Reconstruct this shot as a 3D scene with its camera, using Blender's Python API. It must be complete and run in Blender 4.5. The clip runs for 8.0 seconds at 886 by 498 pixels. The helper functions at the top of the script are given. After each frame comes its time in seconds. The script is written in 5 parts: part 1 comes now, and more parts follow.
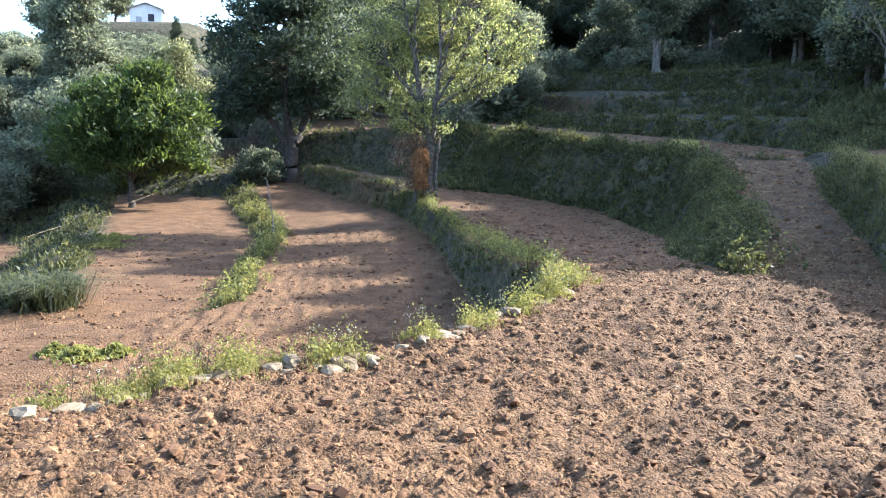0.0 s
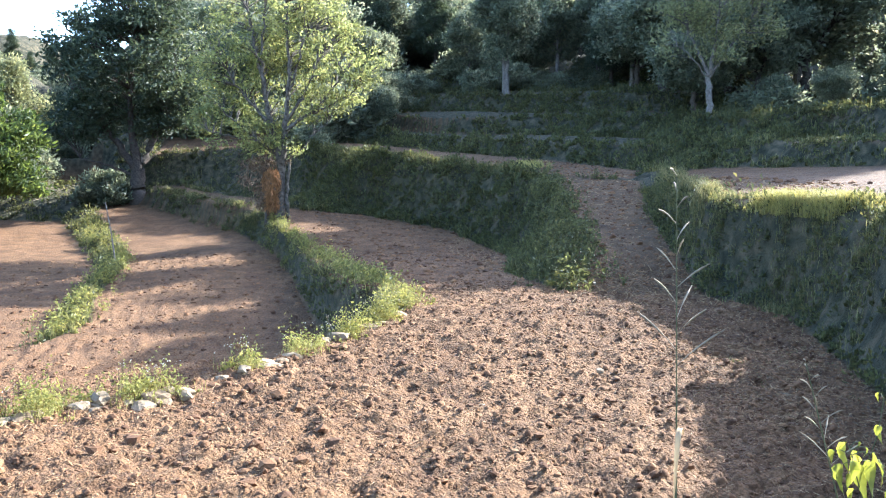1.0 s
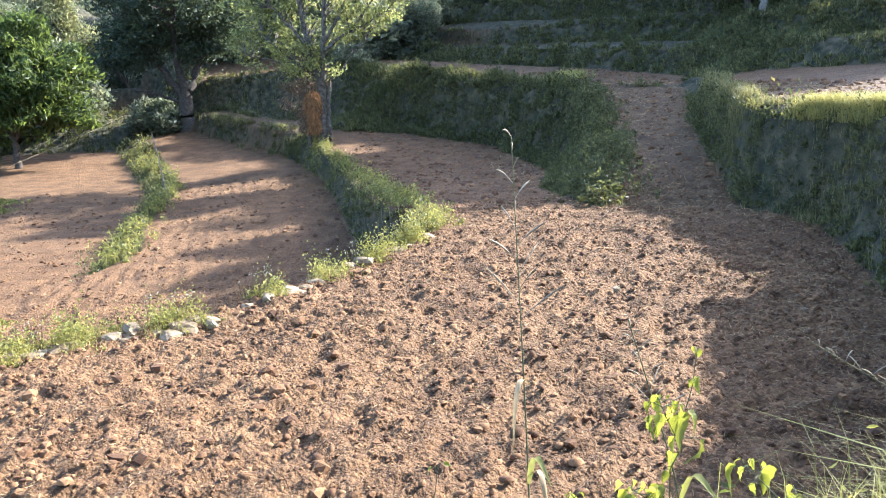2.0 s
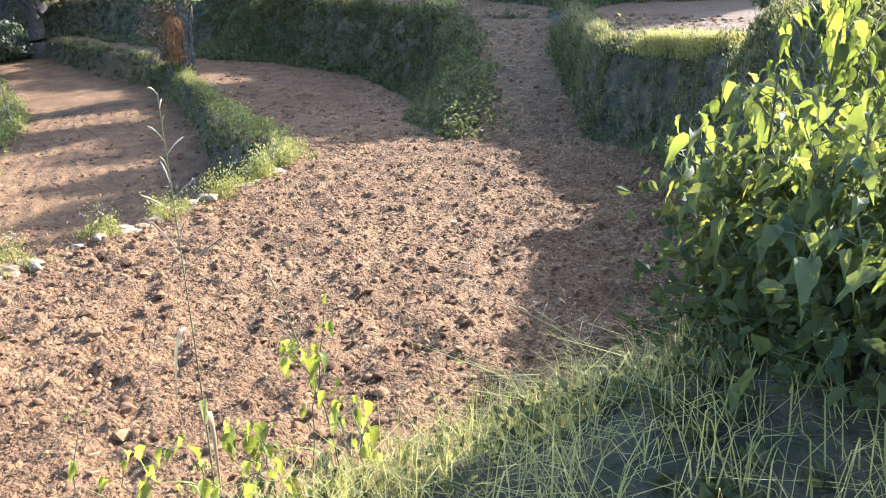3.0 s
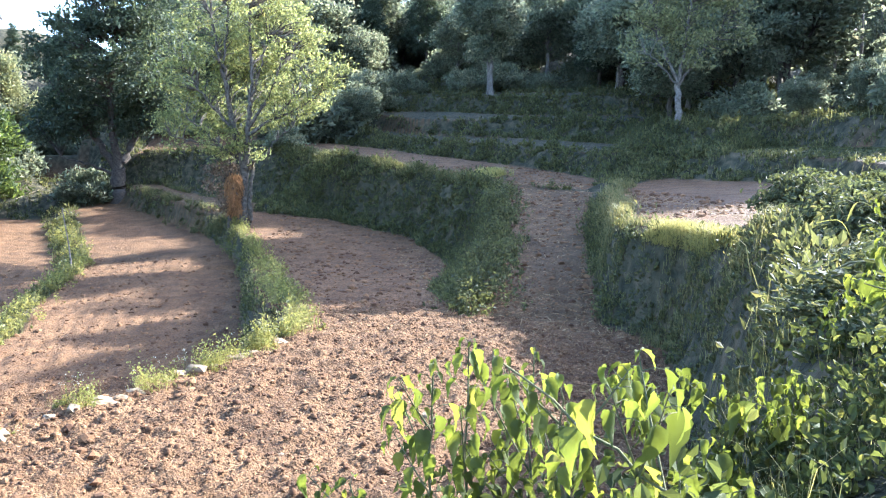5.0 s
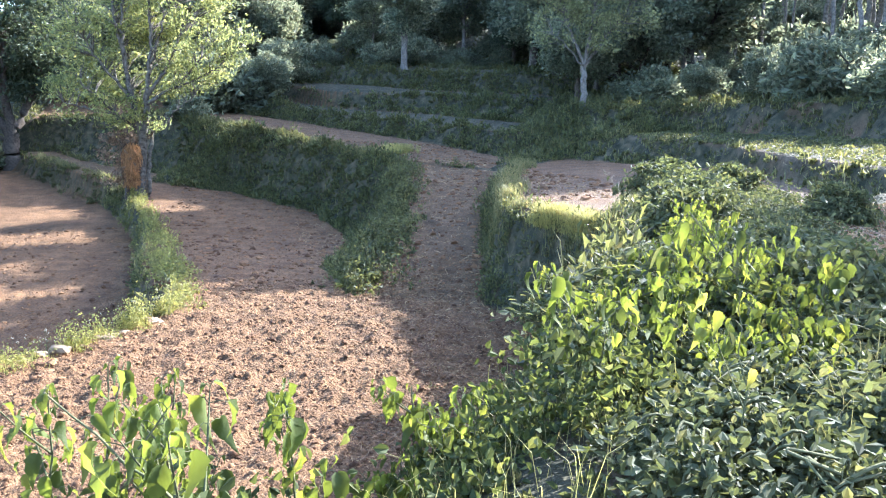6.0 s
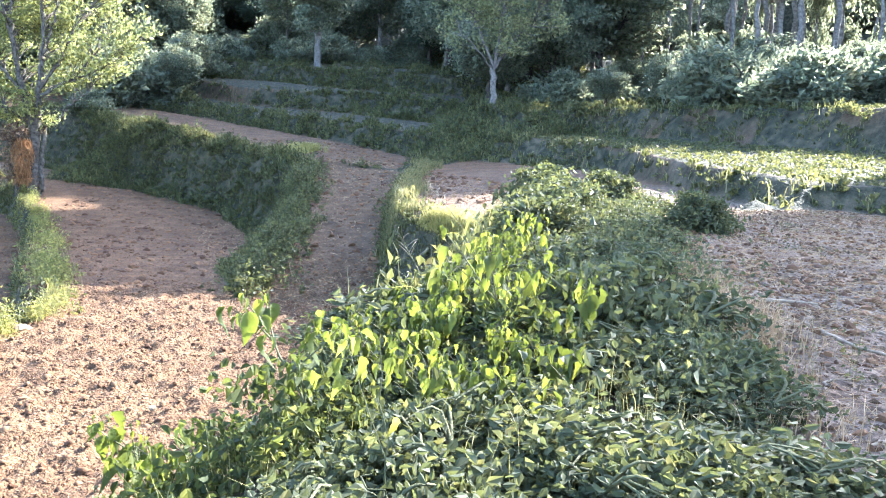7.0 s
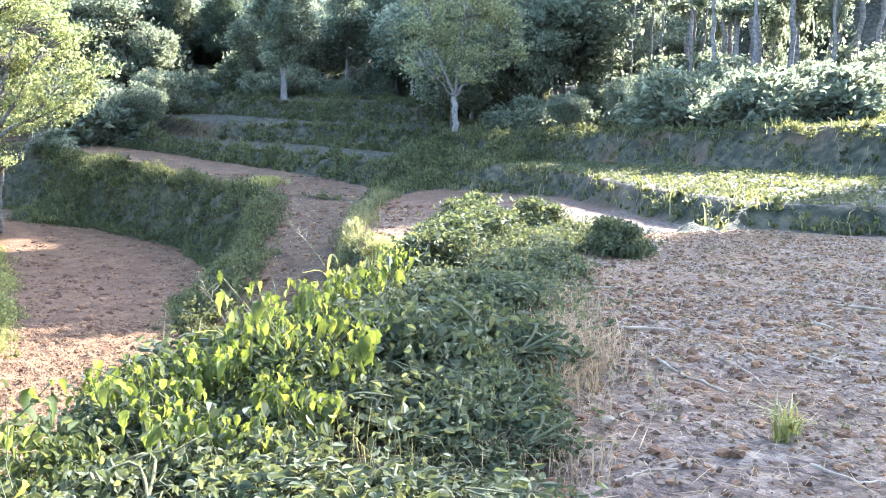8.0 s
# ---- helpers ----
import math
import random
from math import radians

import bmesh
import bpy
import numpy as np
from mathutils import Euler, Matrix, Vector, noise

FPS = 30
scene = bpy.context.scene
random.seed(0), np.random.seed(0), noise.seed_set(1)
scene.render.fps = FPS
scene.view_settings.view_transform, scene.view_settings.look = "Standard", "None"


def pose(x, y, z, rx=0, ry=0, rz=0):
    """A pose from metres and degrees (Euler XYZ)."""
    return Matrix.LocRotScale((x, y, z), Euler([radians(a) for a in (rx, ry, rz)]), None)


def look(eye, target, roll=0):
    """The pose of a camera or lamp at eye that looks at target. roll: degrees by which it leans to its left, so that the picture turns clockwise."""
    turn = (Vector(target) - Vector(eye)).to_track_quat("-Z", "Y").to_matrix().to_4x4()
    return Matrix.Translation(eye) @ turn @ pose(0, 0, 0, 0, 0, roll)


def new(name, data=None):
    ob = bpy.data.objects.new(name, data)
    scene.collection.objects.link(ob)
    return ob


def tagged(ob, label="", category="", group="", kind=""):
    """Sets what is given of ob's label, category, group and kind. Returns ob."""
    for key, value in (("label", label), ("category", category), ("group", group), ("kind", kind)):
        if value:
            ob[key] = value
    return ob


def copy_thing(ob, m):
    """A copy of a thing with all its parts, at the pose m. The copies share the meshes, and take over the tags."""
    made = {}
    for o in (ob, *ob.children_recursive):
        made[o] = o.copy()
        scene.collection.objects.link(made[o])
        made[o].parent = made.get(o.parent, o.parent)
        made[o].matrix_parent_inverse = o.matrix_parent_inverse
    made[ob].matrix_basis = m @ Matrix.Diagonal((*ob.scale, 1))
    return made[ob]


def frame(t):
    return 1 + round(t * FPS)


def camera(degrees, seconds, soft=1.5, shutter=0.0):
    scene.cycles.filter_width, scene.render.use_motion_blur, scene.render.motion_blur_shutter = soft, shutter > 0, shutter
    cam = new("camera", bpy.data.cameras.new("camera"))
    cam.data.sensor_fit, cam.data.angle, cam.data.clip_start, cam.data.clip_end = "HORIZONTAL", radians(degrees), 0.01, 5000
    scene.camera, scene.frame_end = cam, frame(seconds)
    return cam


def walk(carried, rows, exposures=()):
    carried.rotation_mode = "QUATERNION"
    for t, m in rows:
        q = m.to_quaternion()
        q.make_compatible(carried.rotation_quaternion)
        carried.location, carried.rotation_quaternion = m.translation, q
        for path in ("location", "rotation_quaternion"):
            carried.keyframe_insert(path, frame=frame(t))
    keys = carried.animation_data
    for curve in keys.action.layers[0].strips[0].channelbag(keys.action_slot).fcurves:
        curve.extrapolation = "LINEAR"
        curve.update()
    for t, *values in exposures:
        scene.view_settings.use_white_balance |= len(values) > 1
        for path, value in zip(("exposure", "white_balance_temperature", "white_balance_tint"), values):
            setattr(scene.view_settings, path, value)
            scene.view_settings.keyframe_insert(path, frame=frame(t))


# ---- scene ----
cam = camera(57.9, 8.0, 1.1)
METRES, EYE, TILT, LEAN, TURN = 8.5, 4.2, -16.0, 2.5, 0.0
ROWS = [
    (0.0, 0.0, 0.0, 0.0, -0.49, 9.17, -3.04),
    (0.3, 0.0325, -0.0108, 0.0111, -5.08, 9.46, -1.92),
    (0.5, 0.0644, -0.0226, 0.0128, -8.02, 9.8, -0.97),
    (0.8, 0.0948, -0.0488, 0.0149, -9.63, 10.31, -0.26),
    (1.0, 0.1082, -0.0575, 0.0187, -9.51, 10.62, -0.08),
    (1.2, 0.1304, -0.069, 0.0244, -7.87, 10.62, -0.15),
    (2.3, 0.2375, -0.1043, 0.0439, -5.1, 1.3, 1.35),
    (2.5, 0.2583, -0.1221, 0.0455, -7.46, -0.41, 1.85),
    (2.7, 0.2687, -0.1218, 0.0445, -9.49, -1.12, 2.25),
    (3.0, 0.3159, -0.1267, 0.0446, -13.03, -0.7, 2.57),
    (3.2, 0.3512, -0.125, 0.0517, -14.45, 0.58, 2.52),
    (3.5, 0.3828, -0.1355, 0.065, -15.02, 2.84, 2.04),
    (3.7, 0.4114, -0.1358, 0.0772, -13.83, 5.02, 1.21),
    (4.0, 0.4384, -0.1373, 0.0903, -10.9, 7.14, 0.33),
    (4.2, 0.4538, -0.1412, 0.0982, -8.75, 8.33, -0.33),
    (5.3, 0.5716, -0.1631, 0.1496, -8.37, 9.96, -1.09),
    (5.5, 0.597, -0.1687, 0.1491, -9.97, 9.41, -0.92),
    (5.7, 0.6324, -0.173, 0.1515, -11.82, 8.71, -0.73),
    (6.0, 0.6651, -0.1978, 0.1677, -13.86, 8.09, -0.96),
    (6.2, 0.6891, -0.2026, 0.1753, -15.36, 7.7, -0.99),
    (6.5, 0.7191, -0.2024, 0.1777, -16.89, 7.6, -0.91),
    (6.7, 0.7383, -0.2037, 0.1857, -17.85, 7.71, -0.71),
    (7.0, 0.7807, -0.2145, 0.189, -19.27, 8.03, -0.33),
    (7.2, 0.8079, -0.2229, 0.19, -19.88, 8.46, -0.01),
    (7.5, 0.8519, -0.2533, 0.1948, -21.91, 9.17, 1.53),
    (7.7, 0.8755, -0.261, 0.1955, -22.62, 9.47, 2.31),
    (8.0, 0.9121, -0.2624, 0.1972, -20.17, 9.96, 1.65),
]
walk(cam, [(t, pose(0, 0, EYE, TILT, LEAN, TURN) @ pose(METRES * x, METRES * y, METRES * z, 90 + pitch, roll, yaw)) for t, x, y, z, yaw, pitch, roll in ROWS],
     [(0.0, 2.2, 5400, 8), (1.0, 2.5, 5300, 8), (2.5, 2.4, 5500, 8), (4.0, 2.75, 5300, 9), (5.5, 2.7, 5250, 9), (6.5, 3.05, 5300, 10), (8.0, 3.38, 5400, 11)])

# ---- world and sun ----
SUN_AZIMUTH, SUN_ELEVATION = 66.0, 32.0      # clockwise from +y, above the horizon
world = bpy.data.worlds.new("sky")
scene.world = world
world.use_nodes = True
sky = world.node_tree.nodes.new("ShaderNodeTexSky")
sky.sky_type, sky.sun_disc = "NISHITA", False
sky.sun_elevation, sky.sun_rotation = radians(SUN_ELEVATION), radians(SUN_AZIMUTH)
sky.air_density, sky.dust_density = 1.0, 2.0
background = world.node_tree.nodes["Background"]
background.inputs["Strength"].default_value = 0.15
world.node_tree.links.new(sky.outputs["Color"], background.inputs["Color"])
sun_data = bpy.data.lights.new("sun", "SUN")
sun_data.energy, sun_data.angle, sun_data.color = 5.0, radians(0.5), (1.0, 0.91, 0.78)
sun = new("sun", sun_data)
sa, se = radians(SUN_AZIMUTH), radians(SUN_ELEVATION)
sun.matrix_world = look((60 * math.sin(sa) * math.cos(se), 60 * math.cos(sa) * math.cos(se), 60 * math.sin(se)), (0, 0, 0))


# ---- materials ----
def material(name, rough=0.9):
    mat = bpy.data.materials.new(name)
    mat.use_nodes = True
    tree = mat.node_tree
    shader = tree.nodes["Principled BSDF"]
    shader.inputs["Roughness"].default_value = rough
    shader.inputs["Specular IOR Level"].default_value = 0.25
    return mat, tree, shader


def noise_node(tree, scale, detail=4.0, coords="Object"):
    where = tree.nodes.new("ShaderNodeTexCoord")
    tex = tree.nodes.new("ShaderNodeTexNoise")
    tex.inputs["Scale"].default_value, tex.inputs["Detail"].default_value = scale, detail
    tree.links.new(where.outputs[coords], tex.inputs["Vector"])
    return tex.outputs["Fac"]


def ramp(tree, fac, stops):
    node = tree.nodes.new("ShaderNodeValToRGB")
    while len(node.color_ramp.elements) < len(stops):
        node.color_ramp.elements.new(0.5)
    for element, (at, colour) in zip(node.color_ramp.elements, stops):
        element.position, element.color = at, (*colour, 1)
    tree.links.new(fac, node.inputs["Fac"])
    return node.outputs["Color"]


def mix(tree, fac, a, b, blend="MIX"):
    node = tree.nodes.new("ShaderNodeMix")
    node.data_type, node.blend_type = "RGBA", blend
    for value, socket in ((fac, node.inputs[0]), (a, node.inputs[6]), (b, node.inputs[7])):
        if isinstance(value, bpy.types.NodeSocket):
            tree.links.new(value, socket)
        elif isinstance(value, tuple):
            socket.default_value = (*value, 1)
        else:
            socket.default_value = value
    return node.outputs[2]


def bump(tree, shader, height, strength, distance):
    node = tree.nodes.new("ShaderNodeBump")
    node.inputs["Strength"].default_value, node.inputs["Distance"].default_value = strength, distance
    tree.links.new(height, node.inputs["Height"])
    tree.links.new(node.outputs["Normal"], shader.inputs["Normal"])


def leaf_material(name, dark, light, glow, through_light=0.45, rough=0.5, spread=0.5, single=False, shine=0.25):
    """Leaves: colour varies from leaf to leaf and over patches; light passes through."""
    mat, tree, shader = material(name, rough)
    shader.inputs["Specular IOR Level"].default_value = shine
    if single:
        own = tree.nodes.new("ShaderNodeObjectInfo").outputs["Random"]
    else:
        own = tree.nodes.new("ShaderNodeNewGeometry").outputs["Random Per Island"]
    shade = ramp(tree, own, [(0.0, dark), (1.0, light)])
    patch = ramp(tree, noise_node(tree, spread), [(0.35, dark), (0.65, light)])
    colour = mix(tree, 0.45, shade, patch)
    spots = ramp(tree, noise_node(tree, 14.0, 6.0), [(0.3, (0.55, 0.5, 0.35)), (0.48, (1, 1, 1))])
    colour = mix(tree, 0.8, colour, spots, "MULTIPLY")
    tree.links.new(colour, shader.inputs["Base Color"])
    if single:
        bump(tree, shader, noise_node(tree, 70.0, 3.0), 0.5, 0.006)
    back = tree.nodes.new("ShaderNodeBsdfTranslucent")
    pale = ramp(tree, own, [(0.0, tuple(0.3 * c for c in glow)), (0.45, tuple(0.55 * c for c in glow)), (0.8, glow), (1.0, (min(1.0, 1.25 * glow[0]), glow[1], glow[2]))])
    tree.links.new(mix(tree, 0.75, colour, pale), back.inputs["Color"])
    both = tree.nodes.new("ShaderNodeMixShader")
    both.inputs[0].default_value = through_light
    tree.links.new(shader.outputs[0], both.inputs[1])
    tree.links.new(back.outputs[0], both.inputs[2])
    tree.links.new(both.outputs[0], tree.nodes["Material Output"].inputs["Surface"])
    return mat


def bark_material(name, dark, light):
    mat, tree, shader = material(name)
    fac = noise_node(tree, 6.0, 8.0)
    tree.links.new(ramp(tree, fac, [(0.3, dark), (0.7, light)]), shader.inputs["Base Color"])
    bump(tree, shader, noise_node(tree, 30.0), 0.6, 0.02)
    return mat


def ground_material():
    """Bare ploughed soil, weeds where the mask says so; clods and straw in the fine grain."""
    mat, tree, shader = material("earth")
    soil = ramp(tree, noise_node(tree, 1.1, 8.0), [(0.25, (0.085, 0.044, 0.02)), (0.5, (0.156, 0.084, 0.038)), (0.75, (0.222, 0.125, 0.059))])
    fine = ramp(tree, noise_node(tree, 14.0, 8.0), [(0.38, (0.3, 0.28, 0.26)), (0.58, (1.0, 1.0, 1.0))])
    soil = mix(tree, 0.65, soil, fine, "MULTIPLY")
    straw = ramp(tree, noise_node(tree, 45.0, 3.0), [(0.62, (0, 0, 0)), (0.72, (1, 1, 1))])
    soil = mix(tree, mix(tree, 0.3, (0, 0, 0), straw), soil, (0.44, 0.3, 0.17))
    weeds = ramp(tree, noise_node(tree, 2.2, 8.0), [(0.34, (0.022, 0.024, 0.012)), (0.5, (0.055, 0.05, 0.027)), (0.66, (0.11, 0.088, 0.052))])
    cover = tree.nodes.new("ShaderNodeAttribute")
    cover.attribute_name = "weeds"
    dry = tree.nodes.new("ShaderNodeAttribute")
    dry.attribute_name = "litter"
    chaff = ramp(tree, noise_node(tree, 9.0, 10.0), [(0.32, (0.06, 0.042, 0.03)), (0.5, (0.14, 0.1, 0.072)), (0.68, (0.26, 0.2, 0.14))])
    soil = mix(tree, dry.outputs["Fac"], soil, chaff)
    tree.links.new(mix(tree, cover.outputs["Fac"], soil, weeds), shader.inputs["Base Color"])
    bump(tree, shader, noise_node(tree, 16.0, 12.0), 1.0, 0.1)
    return mat


EARTH = ground_material()

# ---- the lie of the land: terraces as flat or sloping pieces, with banks between them ----
TERRACES = {
    "ploughed": [(-9, 6, .35), (-6.2, 10.9, .4), (-3.6, 13.3, .45), (-1.7, 14.2, .5), (1.5, 18, .55), (3.5, 21.8, .6), (3.6, 26, .6), (8.4, 24.2, .68), (12.6, 21.6, .68), (13.4, 19.5, .65), (10.4, 11.5, .45), (8.2, 7.5, .4), (5.6, 4.6, .35), (-9, 3.6, .35)],
    "tree_near": [(3.6, 26, .58), (8.4, 24.2, .62), (8.2, 30, .45), (10.2, 37, .3), (10.4, 43, .1), (.6, 41.5, .1), (1.0, 36.6, .25), (1.8, 30, .42), (2.6, 26.3, .55)],
    "tree_far": [(10.4, 43, .1), (9, 49, .8), (4, 55, 1.4), (-1.5, 58, 1.7), (-1.9, 53, 1.3), (-.3, 47, .6), (.6, 41.5, .1)],
    "tree_left": [(-1.5, 58, 1.8), (-4.1, 57.6, 2.0), (-8.3, 64.7, 2.1), (-11.9, 71.3, 2.5), (-14, 75, 2.8), (-11.5, 74.5, 2.9), (-6.5, 67.5, 2.4), (-.8, 61.5, 2.0)],
    "slope": [(8.9, 24.4, .7), (12.4, 22, .7), (15.4, 33, 2.3), (18.6, 42, 4.0), (14.6, 45, 4.0), (12.4, 33, 2.3)],
    "third": [(13.8, 46, 4.0), (9, 54, 5.0), (3.3, 64, 6.0), (-2, 72, 6.8), (3, 78, 7.2), (10, 71, 6.4), (16, 60, 5.3), (22.2, 47.5, 4.7), (18.6, 43, 4.2)],
    "fourth": [(23.2, 51, 6.1), (16, 64, 7.0), (9.5, 75.8, 7.8), (6, 82, 8.2), (9, 83, 8.4), (13, 76, 8.2), (20, 67.5, 7.6), (26, 58, 7.0)],
    "fifth": [(27, 62, 8.6), (24.8, 66.7, 8.8), (12.7, 77.5, 9.8), (9, 85, 10.3), (13, 86, 10.6), (22, 73, 9.8), (32, 64, 9.5)],
    "sixth": [(33, 67, 11), (22, 78, 12), (12, 90, 12.8), (13, 94, 13.2), (24, 82, 13), (38, 70, 12)],
    "upper": [(6.6, .1, 4.5), (7.9, 2.4, 4.6), (9.0, 5, 4.6), (11, 8.6, 4.55), (12.7, 12, 4.5), (14.0, 14.6, 4.4), (23.6, 16, 4.5), (30, 6, 4.7), (30, -14, 4.7), (6.6, -14, 4.6)],
    "upper_far": [(14.6, 17.2, 3.7), (14.5, 20.8, 3.4), (14.2, 24.4, 3.55), (16.2, 31, 3.9), (20, 41, 4.3), (24, 44.5, 4.7), (26.4, 33, 4.6), (23.4, 18, 4.4)],
    "path": [(6.4, -14, 4.3), (6.4, .0, 4.3), (4, -.1, 3.7), (0, .1, 2.7), (-12, .5, -.2), (-12, -14, -.2)],
    "behind_upper": [(24.6, 17, 5.2), (25.6, 26, 5.6), (27.4, 33, 5.9), (27, 44, 6.2), (31, 45, 6.6), (33, 30, 6.4), (33, 12, 5.8), (30, 8, 5.6)],
    "behind_higher": [(33, 46, 8.3), (28.5, 53, 7.9), (33, 56, 8.8), (40, 46, 9), (40, 14, 8.4), (36, 12, 8.2)],
    "lower_near": [(-16, 6, -2.9), (-7, 11.5, -2.7), (-4.3, 14.1, -2.6), (-2.3, 15.1, -2.55), (.7, 18.8, -2.35), (2.3, 22.5, -2.2), (1.8, 25.8, -2.0), (1.0, 30, -1.8), (.2, 36.5, -1.45), (-.3, 41.5, -1.2), (-1.2, 47, -.92), (-9.6, 47, -.92), (-8.9, 38, -1.35), (-7.8, 33, -1.65), (-9, 29, -1.85), (-22, 24, -2.1)],
    "lower_far": [(-1.2, 47, -.9), (-2.8, 52.5, -.3), (-5, 58, .3), (-9.2, 64.8, .8), (-12.9, 71, 1.2), (-15, 75, 1.3), (-18, 75, 1.3), (-15.6, 66, .6), (-11.4, 54, -.5), (-9.6, 47, -.9)],
    "left": [(-9.3, 29.1, -1.8), (-10, 36, -1.8), (-10.6, 46, -1.6), (-13, 52, -1.2), (-17.5, 64, -.2), (-19.8, 70, .3), (-29, 70, .3), (-25, 60, -.5), (-18, 40.5, -1.8), (-15.4, 33, -1.85), (-16.5, 29.6, -1.9), (-21.5, 24.4, -2.0)],
    "left_small": [(-20, 79, 2.6), (-27, 86, 3.0), (-30, 98, 4.2), (-22, 95, 4.0)],
    "left_low": [(-22, 36, -2.6), (-28, 52, -2.6), (-34, 60, -2.2), (-48, 60, -2.4), (-48, 20, -2.8), (-28, 24, -2.6)],
    "left_mid": [(-48, 66, -1.4), (-36, 66, -1.2), (-40, 76, -.4), (-52, 76, -.6)],
    "dark_tree_field": [(-13.5, 77.5, 5.9), (-4, 77.5, 6.1), (-3, 91, 8.4), (-15, 91, 8.2)],
    "green_field": [(-25, 86, 8.2), (-16, 86, 8.2), (-17, 93, 8.8), (-27, 93, 8.8)],
    "hill_left": [(-46, 84, 8.6), (-33, 86, 9.4), (-32, 95, 11), (-47, 95, 10.4)],
    "hill_left_up": [(-52, 104, 14.6), (-38, 105, 15.4), (-38, 112, 16), (-54, 112, 15.6)],
    "hill_a": [(5, 96, 14), (20, 95, 16), (14, 114, 19), (4, 112, 18)],
    "hill_b": [(42, 74, 13), (58, 62, 12.5), (80, 95, 18), (40, 106, 22)],
    "hill_c": [(50, 0, 9.5), (75, 0, 11), (75, 40, 12), (50, 36, 10.5)],
    "hill_east": [(88, -20, 27), (125, -20, 34), (130, 70, 36), (92, 58, 28)],
    "hill_northeast": [(68, 108, 34), (112, 82, 36), (132, 130, 46), (80, 150, 48)],
    "hill_d": [(-10, 110, 15), (-20, 112, 15), (-20, 118, 16), (-10, 118, 17)],
    "house_yard": [(-60, 136, 25.2), (-46, 136, 25.2), (-46, 148, 25.6), (-60, 148, 25.6)],
    "hill_e": [(-10, 160, 36), (40, 160, 34), (50, 220, 46), (-20, 200, 42)],
    "hill_f": [(-100, 110, 8), (-75, 115, 12), (-90, 150, 16), (-140, 150, 12)],
    "hill_g": [(-75, 60, -4), (-110, 20, -6), (-110, 80, -5), (-80, 90, -2)],
    "south": [(-60, -60, -8), (60, -60, 8), (60, -90, 8), (-60, -90, -8)],
}
# how much of each terrace weeds and grass cover; the rest is bare soil
COVER = {"fourth": .75, "fifth": .8, "sixth": .85, "behind_upper": .8, "behind_higher": .9, "upper": .1, "upper_far": .1, "green_field": 1, "hill_a": 1, "hill_b": 1,
         "hill_c": 1, "hill_east": 1, "hill_northeast": 1, "hill_d": 1, "hill_e": 1, "hill_f": 1, "hill_g": 1, "south": 1, "hill_left": .6, "hill_left_up": .4, "path": .3, "tree_left": .35, "slope": .3, "third": .2}


def plane_of(points):
    p = np.array(points, float)
    c, *_ = np.linalg.lstsq(np.c_[p[:, :2], np.ones(len(p))], p[:, 2], rcond=None)
    return c


PLANES = {name: plane_of(points) for name, points in TERRACES.items()}


def lie(x, y):
    """Height, and how far each place is from level ground (0 on a terrace), at arrays of x and y."""
    x, y = np.asarray(x, float), np.asarray(y, float)
    total, weight = np.zeros_like(x), np.zeros_like(x)
    inside_z, inside_n, near, cover = np.zeros_like(x), np.zeros_like(x), np.full_like(x, 1e9), np.zeros_like(x)
    for name, points in TERRACES.items():
        p = np.array(points)[:, :2]
        q = np.roll(p, -1, 0)
        best, bx, by, odd = np.full_like(x, 1e18), x.copy(), y.copy(), np.zeros(x.shape, bool)
        for (ax, ay), (cx, cy) in zip(p, q):
            ex, ey = cx - ax, cy - ay
            k = np.clip(((x - ax) * ex + (y - ay) * ey) / (ex * ex + ey * ey), 0, 1)
            nx, ny = ax + k * ex, ay + k * ey
            d = (x - nx) ** 2 + (y - ny) ** 2
            closer = d < best
            best, bx, by = np.where(closer, d, best), np.where(closer, nx, bx), np.where(closer, ny, by)
            if ay != cy:
                odd ^= ((ay > y) != (cy > y)) & (x < ax + (y - ay) / (cy - ay) * ex)
        a, b, c = PLANES[name]
        inside_z += np.where(odd, a * x + b * y + c, 0)
        inside_n += odd
        cover = np.where(odd, COVER.get(name, 0), cover)
        near = np.where(odd, 0, np.minimum(near, np.sqrt(best)))
        w = 1 / (best + 1e-4) ** 1.25
        total += w * (a * bx + b * by + c)
        weight += w
    z = np.where(inside_n > 0, inside_z / np.maximum(inside_n, 1), total / weight)
    return z, near, cover


def wave(x, y, size, seed):
    """Smooth random bumps between about -1 and 1, size metres across, in two octaves."""
    table = np.random.RandomState(seed).uniform(-1, 1, (64, 64))
    x, y, out = np.asarray(x, float), np.asarray(y, float), 0
    for step, share in ((size * 0.5, 0.8), (size * 0.23, 0.45)):
        u, v = (0.8 * x + 0.6 * y) / step + 500, (0.8 * y - 0.6 * x) / step + 500
        i, j = np.floor(u).astype(int), np.floor(v).astype(int)
        fu, fv = u - i, v - j
        fu, fv = fu * fu * (3 - 2 * fu), fv * fv * (3 - 2 * fv)
        i, j, k, l = i % 64, j % 64, (i + 1) % 64, (j + 1) % 64
        out = out + share * ((table[i, j] * (1 - fu) + table[k, j] * fu) * (1 - fv) + (table[i, l] * (1 - fu) + table[k, l] * fu) * fv)
    return out


